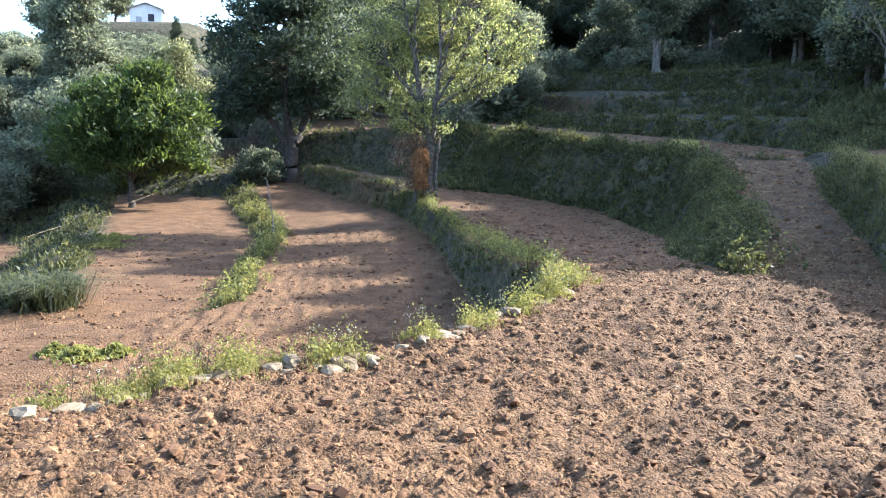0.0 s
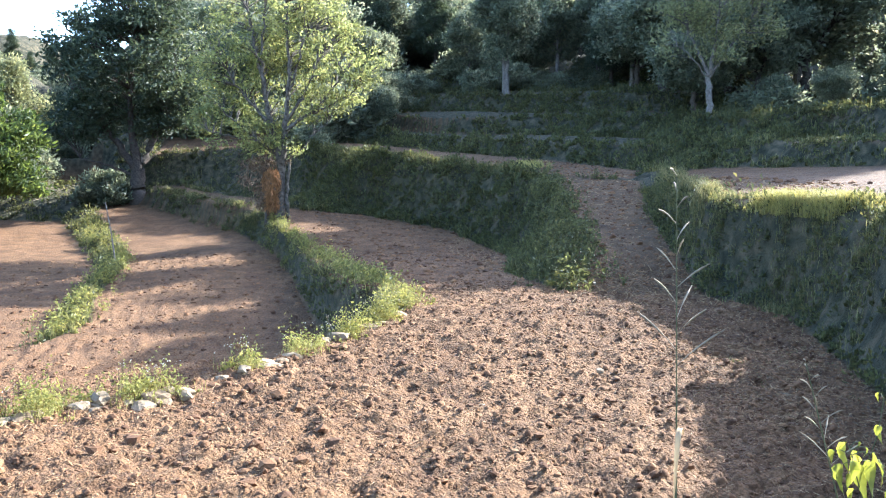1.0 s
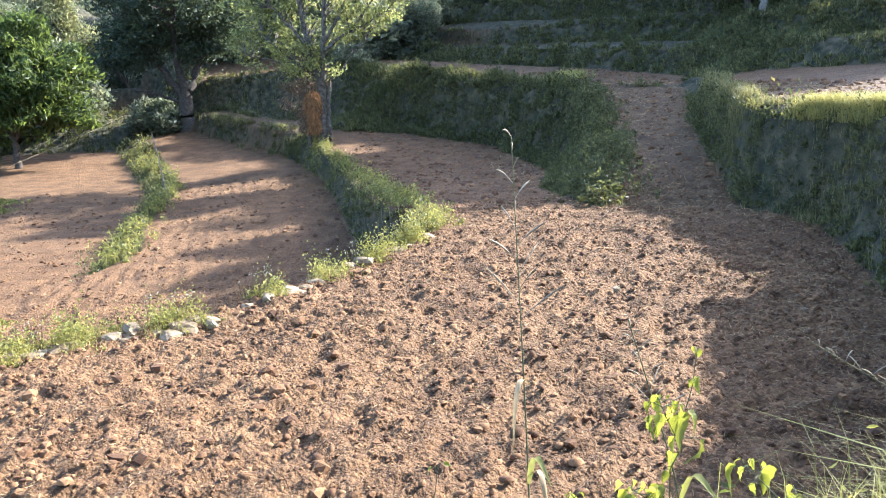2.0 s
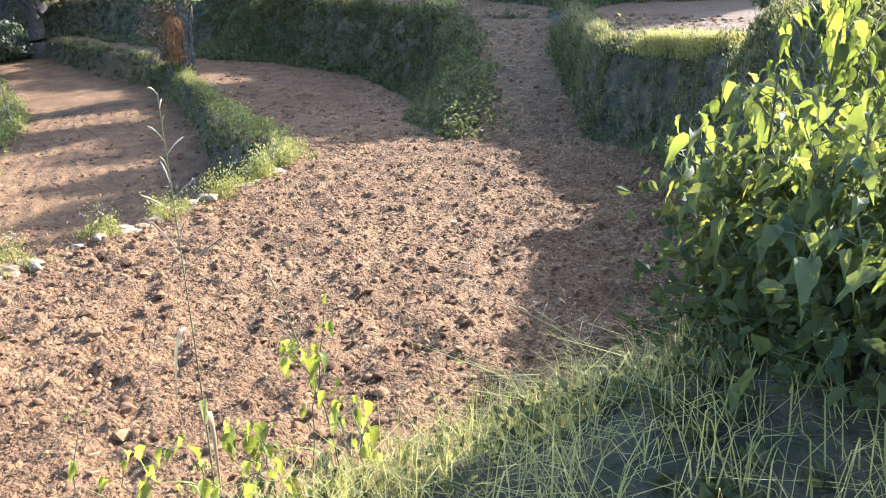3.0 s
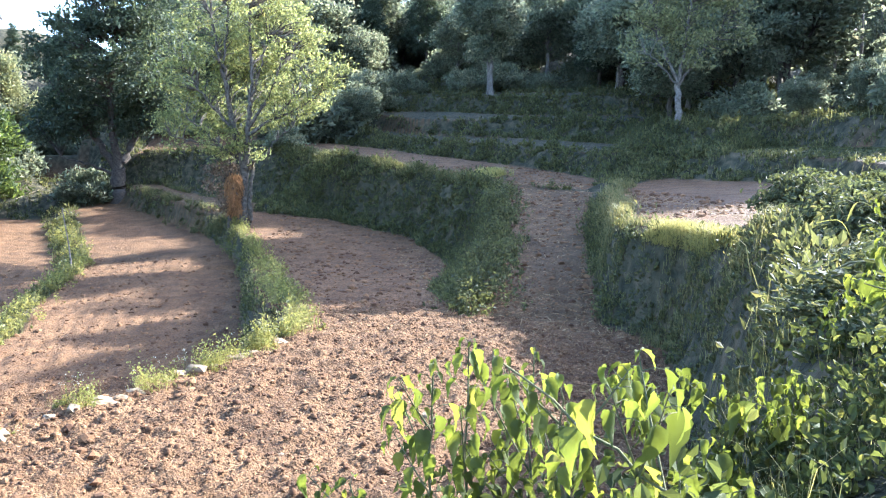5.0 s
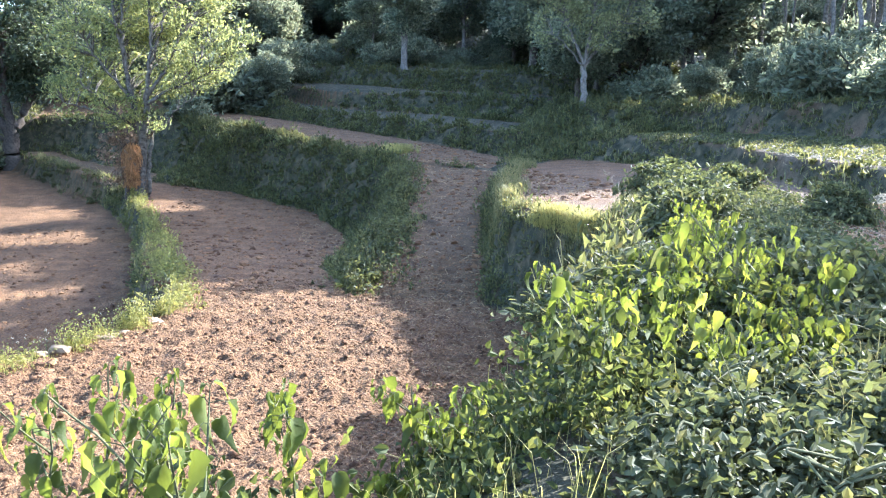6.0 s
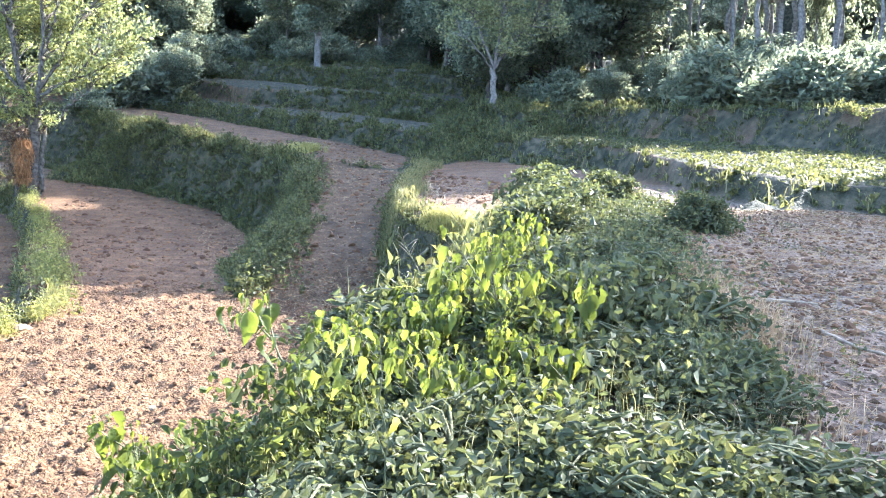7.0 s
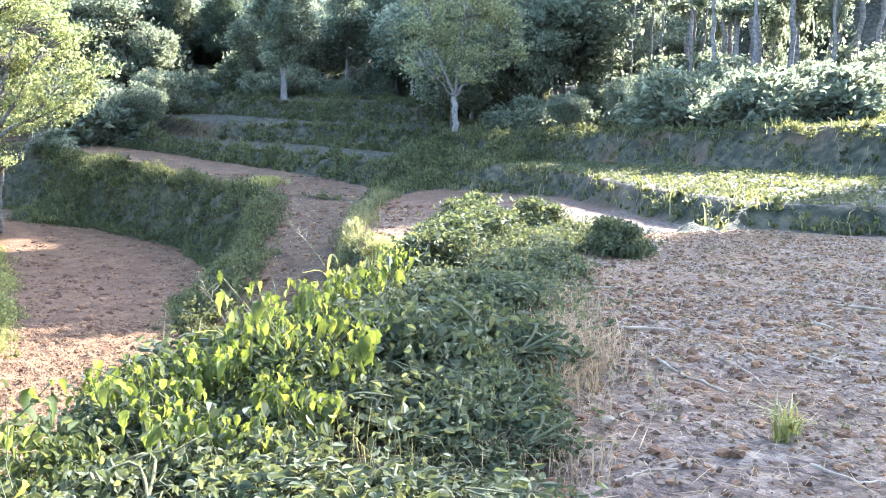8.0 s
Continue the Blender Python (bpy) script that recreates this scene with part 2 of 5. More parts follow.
def ground_z(x, y):
    x, y = np.asarray(x, float), np.asarray(y, float)
    z, near, cover = lie(x, y)
    bank = np.clip(near / 0.4, 0, 1)
    z = z + bank * np.clip(near, 0, 1) * np.clip((y - 1) / 8, 0.25, 1) * (0.34 * wave(x, y, 1.1, 3) + 0.42 * wave(x, y, 3.2, 4))
    far = np.clip((np.hypot(x, y) - 60) / 60, 0, 1)
    z = z + far * 1.2 * wave(x, y, 26, 5)
    level = 1 - bank
    close = np.clip((50 - np.hypot(x - 2, y)) / 30, 0, 1)
    z = z + level * close * np.where(z > 3.5, 0.32, 1.0) * (0.085 * wave(x, y, 0.5, 6) + 0.095 * np.abs(wave(x, y, 0.26, 7)) + 0.06 * wave(x, y, 1.6, 8))
    furrow = level * np.clip((-0.3 - z) * 3, 0, 1) * np.clip((60 - y) / 10, 0, 1) * np.clip((y - 14) / 6, 0, 1)
    z = z + furrow * 0.018 * (1 + wave(x, y, 3.5, 12)) * np.sin((x + 0.12 * y + 0.3 * wave(x, y, 4, 11)) * 2 * np.pi / 0.7)
    return z, bank, np.maximum(bank, cover)


def spaced(stops):
    """Grid lines from (start, step) stops."""
    out = []
    for (a, step), (b, _) in zip(stops, stops[1:]):
        n = max(1, round((b - a) / step))
        out += [a + (b - a) * i / n for i in range(n)]
    return np.array(out + [stops[-1][0]])


def mesh_of(name, verts, faces, mat, smooth=False):
    """A mesh from arrays of corners and of equal-sided faces."""
    verts, faces = np.asarray(verts, np.float32), np.asarray(faces, np.int32)
    me = bpy.data.meshes.new(name)
    me.vertices.add(len(verts))
    me.vertices.foreach_set("co", verts.ravel())
    sides = faces.shape[1]
    me.loops.add(faces.size)
    me.loops.foreach_set("vertex_index", faces.ravel())
    me.polygons.add(len(faces))
    me.polygons.foreach_set("loop_start", np.arange(0, faces.size, sides, dtype=np.int32))
    me.polygons.foreach_set("loop_total", np.full(len(faces), sides, np.int32))
    me.polygons.foreach_set("use_smooth", np.full(len(faces), smooth, bool))
    me.update(calc_edges=True)
    me.materials.append(mat)
    return me


def ground():
    xs = spaced([(-3000, 400), (-400, 60), (-120, 6), (-45, 0.8), (-11, 0.085), (14, 0.2), (32, 0.9), (120, 6), (400, 60), (3000, 400), (3001, 1)])
    ys = spaced([(-3000, 400), (-400, 60), (-100, 6), (-14, 0.5), (-6, 0.18), (1, 0.085), (26, 0.25), (58, 0.5), (100, 1.2), (240, 6), (400, 60), (3000, 400), (3001, 1)])
    gx, gy = np.meshgrid(xs, ys)
    z, bank, cover = ground_z(gx.ravel(), gy.ravel())
    nx, ny = len(xs), len(ys)
    i = (np.arange(ny - 1)[:, None] * nx + np.arange(nx - 1)[None, :]).ravel()
    me = mesh_of("ground", np.c_[gx.ravel(), gy.ravel(), z], np.c_[i, i + 1, i + nx + 1, i + nx], EARTH, True)
    mask = me.attributes.new("weeds", "FLOAT", "POINT")
    mask.data.foreach_set("value", np.clip(cover * 1.5 - 0.15 + 0.3 * cover * wave(gx.ravel(), gy.ravel(), 1.3, 9), 0, 1).astype(np.float32))
    dry = me.attributes.new("litter", "FLOAT", "POINT")
    x, y = gx.ravel(), gy.ravel()
    dry.data.foreach_set("value", (np.clip((z - 3.2) / 1.0, 0, 1) * np.clip((40 - y) / 20, 0, 1) * np.clip((x - 7.4) / 1.2, 0, 1) * np.clip(0.75 + 0.5 * wave(x, y, 2.5, 10), 0, 0.95)).astype(np.float32))
    return tagged(new("ground", me), "terraced hillside of brown ploughed soil with weedy banks", "ground", kind="structure")


ground()

# ---- materials of things ----
LEAF_MAIN = leaf_material("ash_green_leaf", (0.08, 0.1, 0.045), (0.25, 0.265, 0.11), (0.68, 0.7, 0.22), 0.5)
LEAF_DARK = leaf_material("dark_leaf", (0.03, 0.043, 0.028), (0.075, 0.095, 0.06), (0.18, 0.22, 0.09), 0.32)
LEAF_BUSH = leaf_material("willow_green_leaf", (0.025, 0.042, 0.016), (0.07, 0.1, 0.032), (0.34, 0.43, 0.08), 0.36)
# leaf colour lightened and greyed to stand in for haze over the far wood
LEAF_FAR_HAZE = leaf_material("far_haze_leaf", (0.085, 0.1, 0.07), (0.18, 0.19, 0.13), (0.5, 0.54, 0.3), 0.5)
LEAF_PALE = leaf_material("pale_leaf", (0.14, 0.15, 0.075), (0.28, 0.28, 0.14), (0.55, 0.55, 0.24), 0.5)
LEAF_BROAD = leaf_material("broad_leaf", (0.034, 0.048, 0.018), (0.115, 0.13, 0.042), (0.36, 0.41, 0.04), 0.45, 0.62, 9.0, True, 0.14)
LEAF_YOUNG = leaf_material("young_leaf", (0.1, 0.12, 0.03), (0.24, 0.25, 0.06), (0.62, 0.62, 0.06), 0.52, 0.5, 9.0, True, 0.2)
LEAF_NETTLE = leaf_material("nettle_leaf", (0.04, 0.055, 0.024), (0.13, 0.145, 0.06), (0.46, 0.5, 0.06), 0.38, 0.62, 9.0, True, 0.16)
# darker than the outer herb leaves: shade inside the clumps put into the colour
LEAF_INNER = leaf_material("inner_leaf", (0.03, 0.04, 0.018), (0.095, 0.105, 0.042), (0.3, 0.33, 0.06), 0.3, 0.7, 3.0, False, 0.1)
DEAD_LEAF = leaf_material("dead_leaf", (0.06, 0.04, 0.028), (0.27, 0.19, 0.125), (0.2, 0.13, 0.07), 0.15, 0.8, 3.0)
YELLOW_GRASS = leaf_material("yellow_grass", (0.22, 0.2, 0.06), (0.45, 0.4, 0.15), (0.65, 0.58, 0.16), 0.45, 0.6)
PETAL = leaf_material("pale_petal", (0.4, 0.37, 0.28), (0.62, 0.58, 0.48), (0.6, 0.55, 0.4), 0.3, 0.6)
LEAF_SHRUB = leaf_material("shrub_leaf", (0.042, 0.05, 0.026), (0.125, 0.128, 0.068), (0.27, 0.29, 0.08), 0.3, 0.62, 1.5, False, 0.14)
WEED = leaf_material("weed_leaf", (0.03, 0.04, 0.018), (0.11, 0.108, 0.05), (0.36, 0.36, 0.1), 0.35)
GRASS = leaf_material("grass_blade", (0.07, 0.08, 0.03), (0.24, 0.21, 0.1), (0.5, 0.46, 0.16), 0.4, 0.6)
FRESH = leaf_material("fresh_grass", (0.11, 0.125, 0.035), (0.29, 0.27, 0.085), (0.62, 0.58, 0.14), 0.42)
STRAW = leaf_material("dry_straw", (0.24, 0.15, 0.075), (0.5, 0.36, 0.2), (0.5, 0.36, 0.18), 0.2, 0.7, 3.0)
BARK_GREY = bark_material("grey_bark", (0.08, 0.066, 0.055), (0.24, 0.21, 0.18))
BARK_MAIN = bark_material("field_tree_bark", (0.035, 0.028, 0.022), (0.17, 0.145, 0.115))
BARK_DARK = bark_material("dark_bark", (0.035, 0.028, 0.022), (0.1, 0.08, 0.065))
STEM = bark_material("green_stem", (0.06, 0.07, 0.03), (0.15, 0.13, 0.065))
RED_STRAW = leaf_material("red_straw", (0.14, 0.07, 0.03), (0.46, 0.25, 0.11), (0.6, 0.32, 0.12), 0.3, 0.7, 3.0)
DRY_STEM = bark_material("dry_stem", (0.15, 0.11, 0.07), (0.4, 0.32, 0.22))


def clod_material():
    mat, tree, shader = material("clod")
    geo = tree.nodes.new("ShaderNodeNewGeometry")
    each = ramp(tree, geo.outputs["Random Per Island"], [(0.0, (0.08, 0.04, 0.02)), (0.6, (0.165, 0.086, 0.04)), (1.0, (0.25, 0.138, 0.066))])
    fine = ramp(tree, noise_node(tree, 40.0, 6.0), [(0.3, (0.6, 0.58, 0.55)), (0.7, (1, 1, 1))])
    tree.links.new(mix(tree, 0.6, each, fine, "MULTIPLY"), shader.inputs["Base Color"])
    bump(tree, shader, noise_node(tree, 60.0, 6.0), 0.7, 0.01)
    return mat


def stone_material():
    mat, tree, shader = material("field_stone", 0.8)
    info = tree.nodes.new("ShaderNodeObjectInfo")
    each = ramp(tree, info.outputs["Random"], [(0.0, (0.17, 0.12, 0.072)), (1.0, (0.31, 0.24, 0.155))])
    spots = ramp(tree, noise_node(tree, 9.0, 8.0), [(0.35, (0.55, 0.5, 0.42)), (0.6, (1, 1, 1))])
    tree.links.new(mix(tree, 0.7, each, spots, "MULTIPLY"), shader.inputs["Base Color"])
    bump(tree, shader, noise_node(tree, 25.0, 8.0), 0.6, 0.02)
    return mat


CLOD, STONE = clod_material(), stone_material()


# ---- building blocks ----
def part(name, me, parent, label=""):
    """A mesh as one object under a thing or a part."""
    ob = new(name, me)
    ob.parent = parent
    return tagged(ob, label)


def thing(name, place, label, category, group="", turn=0.0, scale=1.0):
    ob = new(name)
    ob.empty_display_size = 0.1
    ob.matrix_world = pose(*place, 0, 0, turn) @ Matrix.Scale(scale, 4)
    return tagged(ob, label, category, group)


def at_ground(x, y, sink=0.05):
    return (x, y, float(ground_z([x], [y])[0][0]) - sink)


def tube(points, radii, sides=7):
    """Corners and four-sided faces of a bent, tapering tube."""
    p, r = np.array(points, float), np.array(radii, float)
    along = np.gradient(p, axis=0)
    along /= np.linalg.norm(along, axis=1)[:, None] + 1e-9
    help_axis = np.where(np.abs(along[:, 2:3]) > 0.9, np.array([[1.0, 0, 0]]), np.array([[0, 0, 1.0]]))
    u = np.cross(along, help_axis)
    u /= np.linalg.norm(u, axis=1)[:, None] + 1e-9
    v = np.cross(along, u)
    a = np.arange(sides) * 2 * np.pi / sides
    verts = p[:, None] + r[:, None, None] * (np.cos(a)[None, :, None] * u[:, None] + np.sin(a)[None, :, None] * v[:, None])
    i, j = np.meshgrid(np.arange(len(p) - 1), np.arange(sides), indexing="ij")
    k = (j + 1) % sides
    faces = np.stack([i * sides + j, i * sides + k, (i + 1) * sides + k, (i + 1) * sides + j], -1).reshape(-1, 4)
    return verts.reshape(-1, 3), faces


def joined(pieces):
    verts, faces, n = [], [], 0
    for v, f in pieces:
        verts.append(v), faces.append(f + n)
        n += len(v)
    return np.concatenate(verts), np.concatenate(faces)


def smooth_line(points, n, rng=None, wobble=0.0):
    """n points along a rounded line through the given ones."""
    p = np.array(points, float)
    t = np.linspace(0, len(p) - 1, n)
    q = np.stack([np.interp(t, np.arange(len(p)), p[:, k]) for k in range(3)], 1)
    for _ in range(2):
        q[1:-1] = (q[:-2] + 2 * q[1:-1] + q[2:]) / 4
    if rng is not None:
        q[1:-1] += rng.normal(0, wobble, q[1:-1].shape)
    return q


def leaves(centres, length, width, rng, up=0.2, droop=0.0, fold=0.25, along=None, fine=False):
    """One folded leaf at each centre, at random turns: four corners, or six for a pointed oval seen from near."""
    n = len(centres)
    d = rng.normal(0, 1, (n, 3)) if along is None else along + rng.normal(0, 0.35, (n, 3))
    d[:, 2] += up - droop
    d /= np.linalg.norm(d, axis=1)[:, None] + 1e-9
    s = np.cross(d, rng.normal(0, 1, (n, 3)))
    s /= np.linalg.norm(s, axis=1)[:, None] + 1e-9
    m = np.cross(s, d)
    size = rng.uniform(0.6, 1.35, (n, 1))
    l, w = length * size, width * size
    if fine:
        keel, rim = -m * w * fold, m * w * fold
        corners = np.stack([centres - d * l * 0.5, centres - d * l * 0.18 + s * w * 0.5 + rim, centres + d * l * 0.2 + s * w * 0.4 + rim, centres + d * l * 0.5 + keel,
                            centres + d * l * 0.2 - s * w * 0.4 + rim, centres - d * l * 0.18 - s * w * 0.5 + rim], 1)
        k = np.arange(n)[:, None] * 6
        return corners.reshape(-1, 3), np.concatenate([k + [[0, 1, 2, 3]], k + [[0, 3, 4, 5]]])
    corners = np.stack([centres - d * l * 0.5, centres + s * w * 0.5 + m * w * fold, centres + d * l * 0.5 - m * w * fold, centres - s * w * 0.5 + m * w * fold], 1)
    return corners.reshape(-1, 3), np.arange(4 * n).reshape(n, 4)


def blades(feet, height, width, rng, lean=0.5):
    """Grass: a bent blade of three pieces (two four-cornered faces) at each foot."""
    n = len(feet)
    a = rng.uniform(0, 2 * np.pi, n)
    out = np.stack([np.cos(a), np.sin(a), np.zeros(n)], 1)
    side = np.stack([-np.sin(a), np.cos(a), np.zeros(n)], 1)
    h = height * rng.uniform(0.5, 1.3, (n, 1))
    b = lean * rng.uniform(0.2, 1.2, (n, 1)) * h
    w = width * rng.uniform(0.7, 1.3, (n, 1)) / 2
    upv = np.array([[0, 0, 1.0]])
    mid, tip = feet + upv * h * 0.6 + out * b * 0.3, feet + upv * h * (1 - 0.25 * lean) + out * b
    corners = np.stack([feet - side * w, feet + side * w, mid + side * w * 0.8, mid - side * w * 0.8, tip + side * w * 0.12, tip - side * w * 0.12], 1)
    k = np.arange(n)[:, None] * 6
    return corners.reshape(-1, 3), np.concatenate([k + [[0, 1, 2, 3]], k + [[3, 2, 4, 5]]])


def tree(name, label, category, place, trunk, limbs, blobs, leaf, bark, seed, leaf_size=(0.16, 0.07), clusters=260, per=110, spread=0.5, up=0.1, group="", turn=0.0, scale=1.0, fine=False):
    """Trunk and limbs as given lines with radii; the crown's leaves in many clusters within rounded masses, each on its own twig."""
    rng = np.random.RandomState(seed)
    root = thing(name, place, label, category, group, turn, scale)
    lines = []
    for k, (points, r0, r1) in enumerate([trunk] + limbs):
        n = 5 * len(points)
        line = smooth_line(points, n, rng, 0.05)
        radii = np.linspace(r0, r1, n)
        if k == 0:
            radii[:3] *= [1.5, 1.22, 1.08]
        lines.append(line)
        part("trunk" if k == 0 else "limb", mesh_of("trunk" if k == 0 else "limb", *tube(line, radii, 9), bark, True), root)
    wood = np.concatenate(lines)
    share = np.array([b[3] * b[4] * b[5] for b in blobs]) ** 0.8
    share = share / share.sum() * clusters
    twigs, centres, ways = [], [], []
    for (cx, cy, cz, rx, ry, rz), count in zip(blobs, share):
        made = 0
        while made < count:
            q = rng.normal(0, 1, 3)
            q = q / np.linalg.norm(q) * rng.uniform(0.25, 1.0) ** 0.55
            c = np.array([cx + q[0] * rx, cy + q[1] * ry, cz + q[2] * rz])
            made += 1
            if noise.noise(Vector(c * 0.55) + Vector((seed * 7.1, 0, 0))) < -0.22:
                continue
            low = wood[:, 2] < c[2] + 0.3
            pool = wood[low] if low.any() else wood
            foot = pool[np.argmin(np.linalg.norm(pool - c, axis=1) + 0.5 * np.abs(pool[:, 2] - c[2] + 1.2))]
            bend = (foot + c) / 2 + np.array([0, 0, 0.12 * np.linalg.norm(c - foot)]) + rng.normal(0, 0.15, 3)
            line = smooth_line([foot, bend, c], 6)
            far = np.linalg.norm(c - foot)
            twigs.append(tube(line, np.linspace(0.012 + 0.014 * far, 0.008, 6), 4))
            n = rng.poisson(per)
            pts = c + rng.normal(0, spread, (n, 3)) * [1, 1, 0.65]
            centres.append(pts)
            w = c - foot
            ways.append(np.repeat((w / (far + 1e-6))[None], n, 0) * 0.6)
    part("twig_mass", mesh_of("twig_mass", *joined(twigs), bark, True), root)["kind"] = "stuff"
    pts, way = np.concatenate(centres), np.concatenate(ways)
    part("crown", mesh_of("crown", *leaves(pts, *leaf_size, rng, up, along=way + rng.normal(0, 0.5, pts.shape), fine=fine), leaf), root)["kind"] = "stuff"
    return root


# ---- trees ----
main_tree = tree("tree", "tall grey-trunked field tree with airy light green crown", "tree", at_ground(-1.25, 52.6, 0.2),
                 ([(0, 0, -.2), (-.05, 0, 1.5), (.1, 0, 4.0)], .4, .29),
                 [([(.05, 0, 3.6), (-.5, -.3, 6.6), (-.95, -.6, 9), (-1.8, -.4, 13.5)], .22, .07), ([(-.8, -.5, 8.4), (-1.0, -.8, 10.2), (-.7, -.6, 14)], .12, .05),
                  ([(.1, 0, 3.8), (.5, -.6, 7), (.7, -.8, 9.4), (.6, -.4, 14)], .21, .06), ([(.4, -.5, 6.2), (1.7, -1.0, 8.3), (2.7, -1.2, 10.6)], .12, .04),
                  ([(.4, -.5, 6.0), (2.4, -.9, 7.3), (4.2, -.8, 9.6)], .13, .04), ([(1.6, -.7, 6.8), (3.4, -1.2, 7.6), (5.2, -1.0, 8.9)], .08, .03), ([(.6, -.7, 8), (1.3, -1.4, 10), (1.8, -1.4, 12)], .1, .04),
                  ([(.2, 0, 3.9), (1.3, -.4, 4.7), (2.3, -.5, 5.9), (3.2, -.4, 6.6)], .11, .03), ([(0, 0, 4.2), (-1.6, -.7, 5.6), (-3.4, -.6, 7.2)], .12, .04), ([(-.4, -.2, 6.2), (-2.2, -.4, 8.2), (-3.6, -.4, 10.5)], .11, .04),
                  ([(-1.0, -.5, 5.2), (-2.6, -1.1, 5.5), (-4.3, -.9, 5.9)], .07, .03), ([(.3, .0, -.2), (.5, -.1, .8), (.4, -.1, 2.4), (.7, 0, 4.4)], .15, .1)],
                 [(4.2, -.2, 9.9, 3.0, 2.8, 2.6), (2.2, .8, 12, 3.4, 3.0, 2.8), (-3.0, .6, 10.6, 3.0, 2.8, 3.0), (-3.2, .2, 6.6, 2.6, 2.2, 1.6), (-1.4, -.6, 5.5, 3.0, 1.8, 1.1), (0, 2.4, 9.5, 3.6, 2.0, 3.6), (2.8, -.6, 7.6, 2.2, 1.8, 1.2), (0, .6, 14.6, 4.2, 3.6, 2.4), (.2, -.4, 4.9, 1.5, 1.4, .7)],
                 LEAF_MAIN, BARK_MAIN, 11, (0.25, 0.11), 680, 38, 0.33)
dark_tree = tree("tree", "broad dark evergreen tree with thick forked trunk", "tree", at_ground(-14.3, 73.7, 0.2),
                 ([(0, 0, -.3), (-.1, 0, 1.4), (0, 0, 3.0)], .75, .6),
                 [([(0, 0, 2.8), (-2.0, 0, 6), (-4.5, 0, 9)], .4, .12), ([(0, 0, 2.8), (1.5, .3, 6.5), (3, 0, 11)], .42, .12), ([(0, 0, 2.8), (-.5, -.6, 8), (0, 0, 15)], .42, .1),
                  ([(0, 0, 2.6), (-2.4, -.6, 3.6), (-4.6, -.8, 4.2)], .16, .05)],
                 [(-.8, 0, 12.3, 6.6, 5.5, 6.6), (-4.2, 0, 7.6, 3.2, 3, 2.6), (3.2, 0, 9.2, 3.2, 3, 3), (0, 0, 17, 4.5, 4, 3)],
                 LEAF_DARK, BARK_DARK, 12, (0.42, 0.2), 560, 62, 0.5)
left_tree = tree("tree", "bushy low-branched tree with long pointed leaves", "tree", at_ground(-24.6, 62, 0.2),
                 ([(0, 0, -.3), (.1, 0, 1.6), (0, 0, 3.2)], .26, .2),
                 [([(0, 0, 2), (2, 0, 5), (4, 0, 8)], .12, .03), ([(0, 0, 2.5), (.6, .4, 6), (1.6, 0, 11)], .13, .03), ([(0, 0, 2.2), (-2, 0, 5), (-3.6, 0, 7)], .12, .03)],
                 [(0, 0, 6.3, 5.4, 4.8, 4.2), (3.6, 0, 6.2, 3.1, 3, 3.1), (-2.6, 0, 5.4, 3.4, 3, 3), (1.4, 0, 9.8, 2.0, 1.8, 2.1), (4.4, -.5, 3.6, 1.6, 1.6, 1.2)],
                 LEAF_BUSH, BARK_DARK, 13, (0.5, 0.16), 460, 65, 0.42, 0.5)
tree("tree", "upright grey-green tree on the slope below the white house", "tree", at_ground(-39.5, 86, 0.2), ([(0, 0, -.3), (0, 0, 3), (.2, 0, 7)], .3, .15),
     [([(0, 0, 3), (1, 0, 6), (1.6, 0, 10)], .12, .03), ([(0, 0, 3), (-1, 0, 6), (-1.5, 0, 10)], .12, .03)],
     [(0, 0, 7, 3.3, 3, 5), (.4, 0, 11, 2.6, 2.4, 2.6)], LEAF_FAR_HAZE, BARK_DARK, 14, (0.4, 0.2), 260, 85, 0.5)
tree("tree", "thin sparse tree with yellowing leaves", "tree", at_ground(-30, 91, 0.2), ([(0, 0, -.3), (.2, 0, 4), (-.2, 0, 8)], .2, .08),
     [([(0, 0, 3), (1.5, 0, 5), (2.6, 0, 6)], .1, .03), ([(0, 0, 5), (-.8, 0, 8), (-.6, 0, 10)], .08, .03)],
     [(-.4, 0, 7.5, 1.6, 1.6, 3.4), (2.6, 0, 4.4, 2.2, 2, 2.4)], LEAF_PALE, BARK_GREY, 15, (0.34, 0.18), 150, 60, 0.5)

tree("tree", "airy pale-leaved tree on the bank of a high terrace", "tree", at_ground(28.2, 52.6, 0.2), ([(0, 0, -.3), (.1, 0, 1.6), (-.1, 0, 3.2)], .24, .19),
     [([(0, 0, 3), (1.8, .4, 5.4), (4.0, .6, 8)], .12, .03), ([(0, 0, 3), (-1.4, .4, 6), (-2.4, 0, 10)], .13, .03), ([(0, 0, 3.2), (.3, -.6, 7), (.8, 0, 12)], .13, .03), ([(0, 0, 2.8), (-1.6, -.8, 4.2), (-2.8, -.8, 5)], .07, .02)],
     [(0, 0, 9.5, 3.6, 3.4, 3.6), (3.4, .4, 7.6, 2.3, 2.2, 2.4), (-2.2, 0, 6.6, 2.2, 2, 2.6), (1.2, -.8, 5.2, 1.7, 1.6, 1.5), (.6, 0, 12.6, 2.6, 2.4, 2.2)], LEAF_PALE, BARK_GREY, 21, (0.3, 0.15), 330, 30, 0.4)

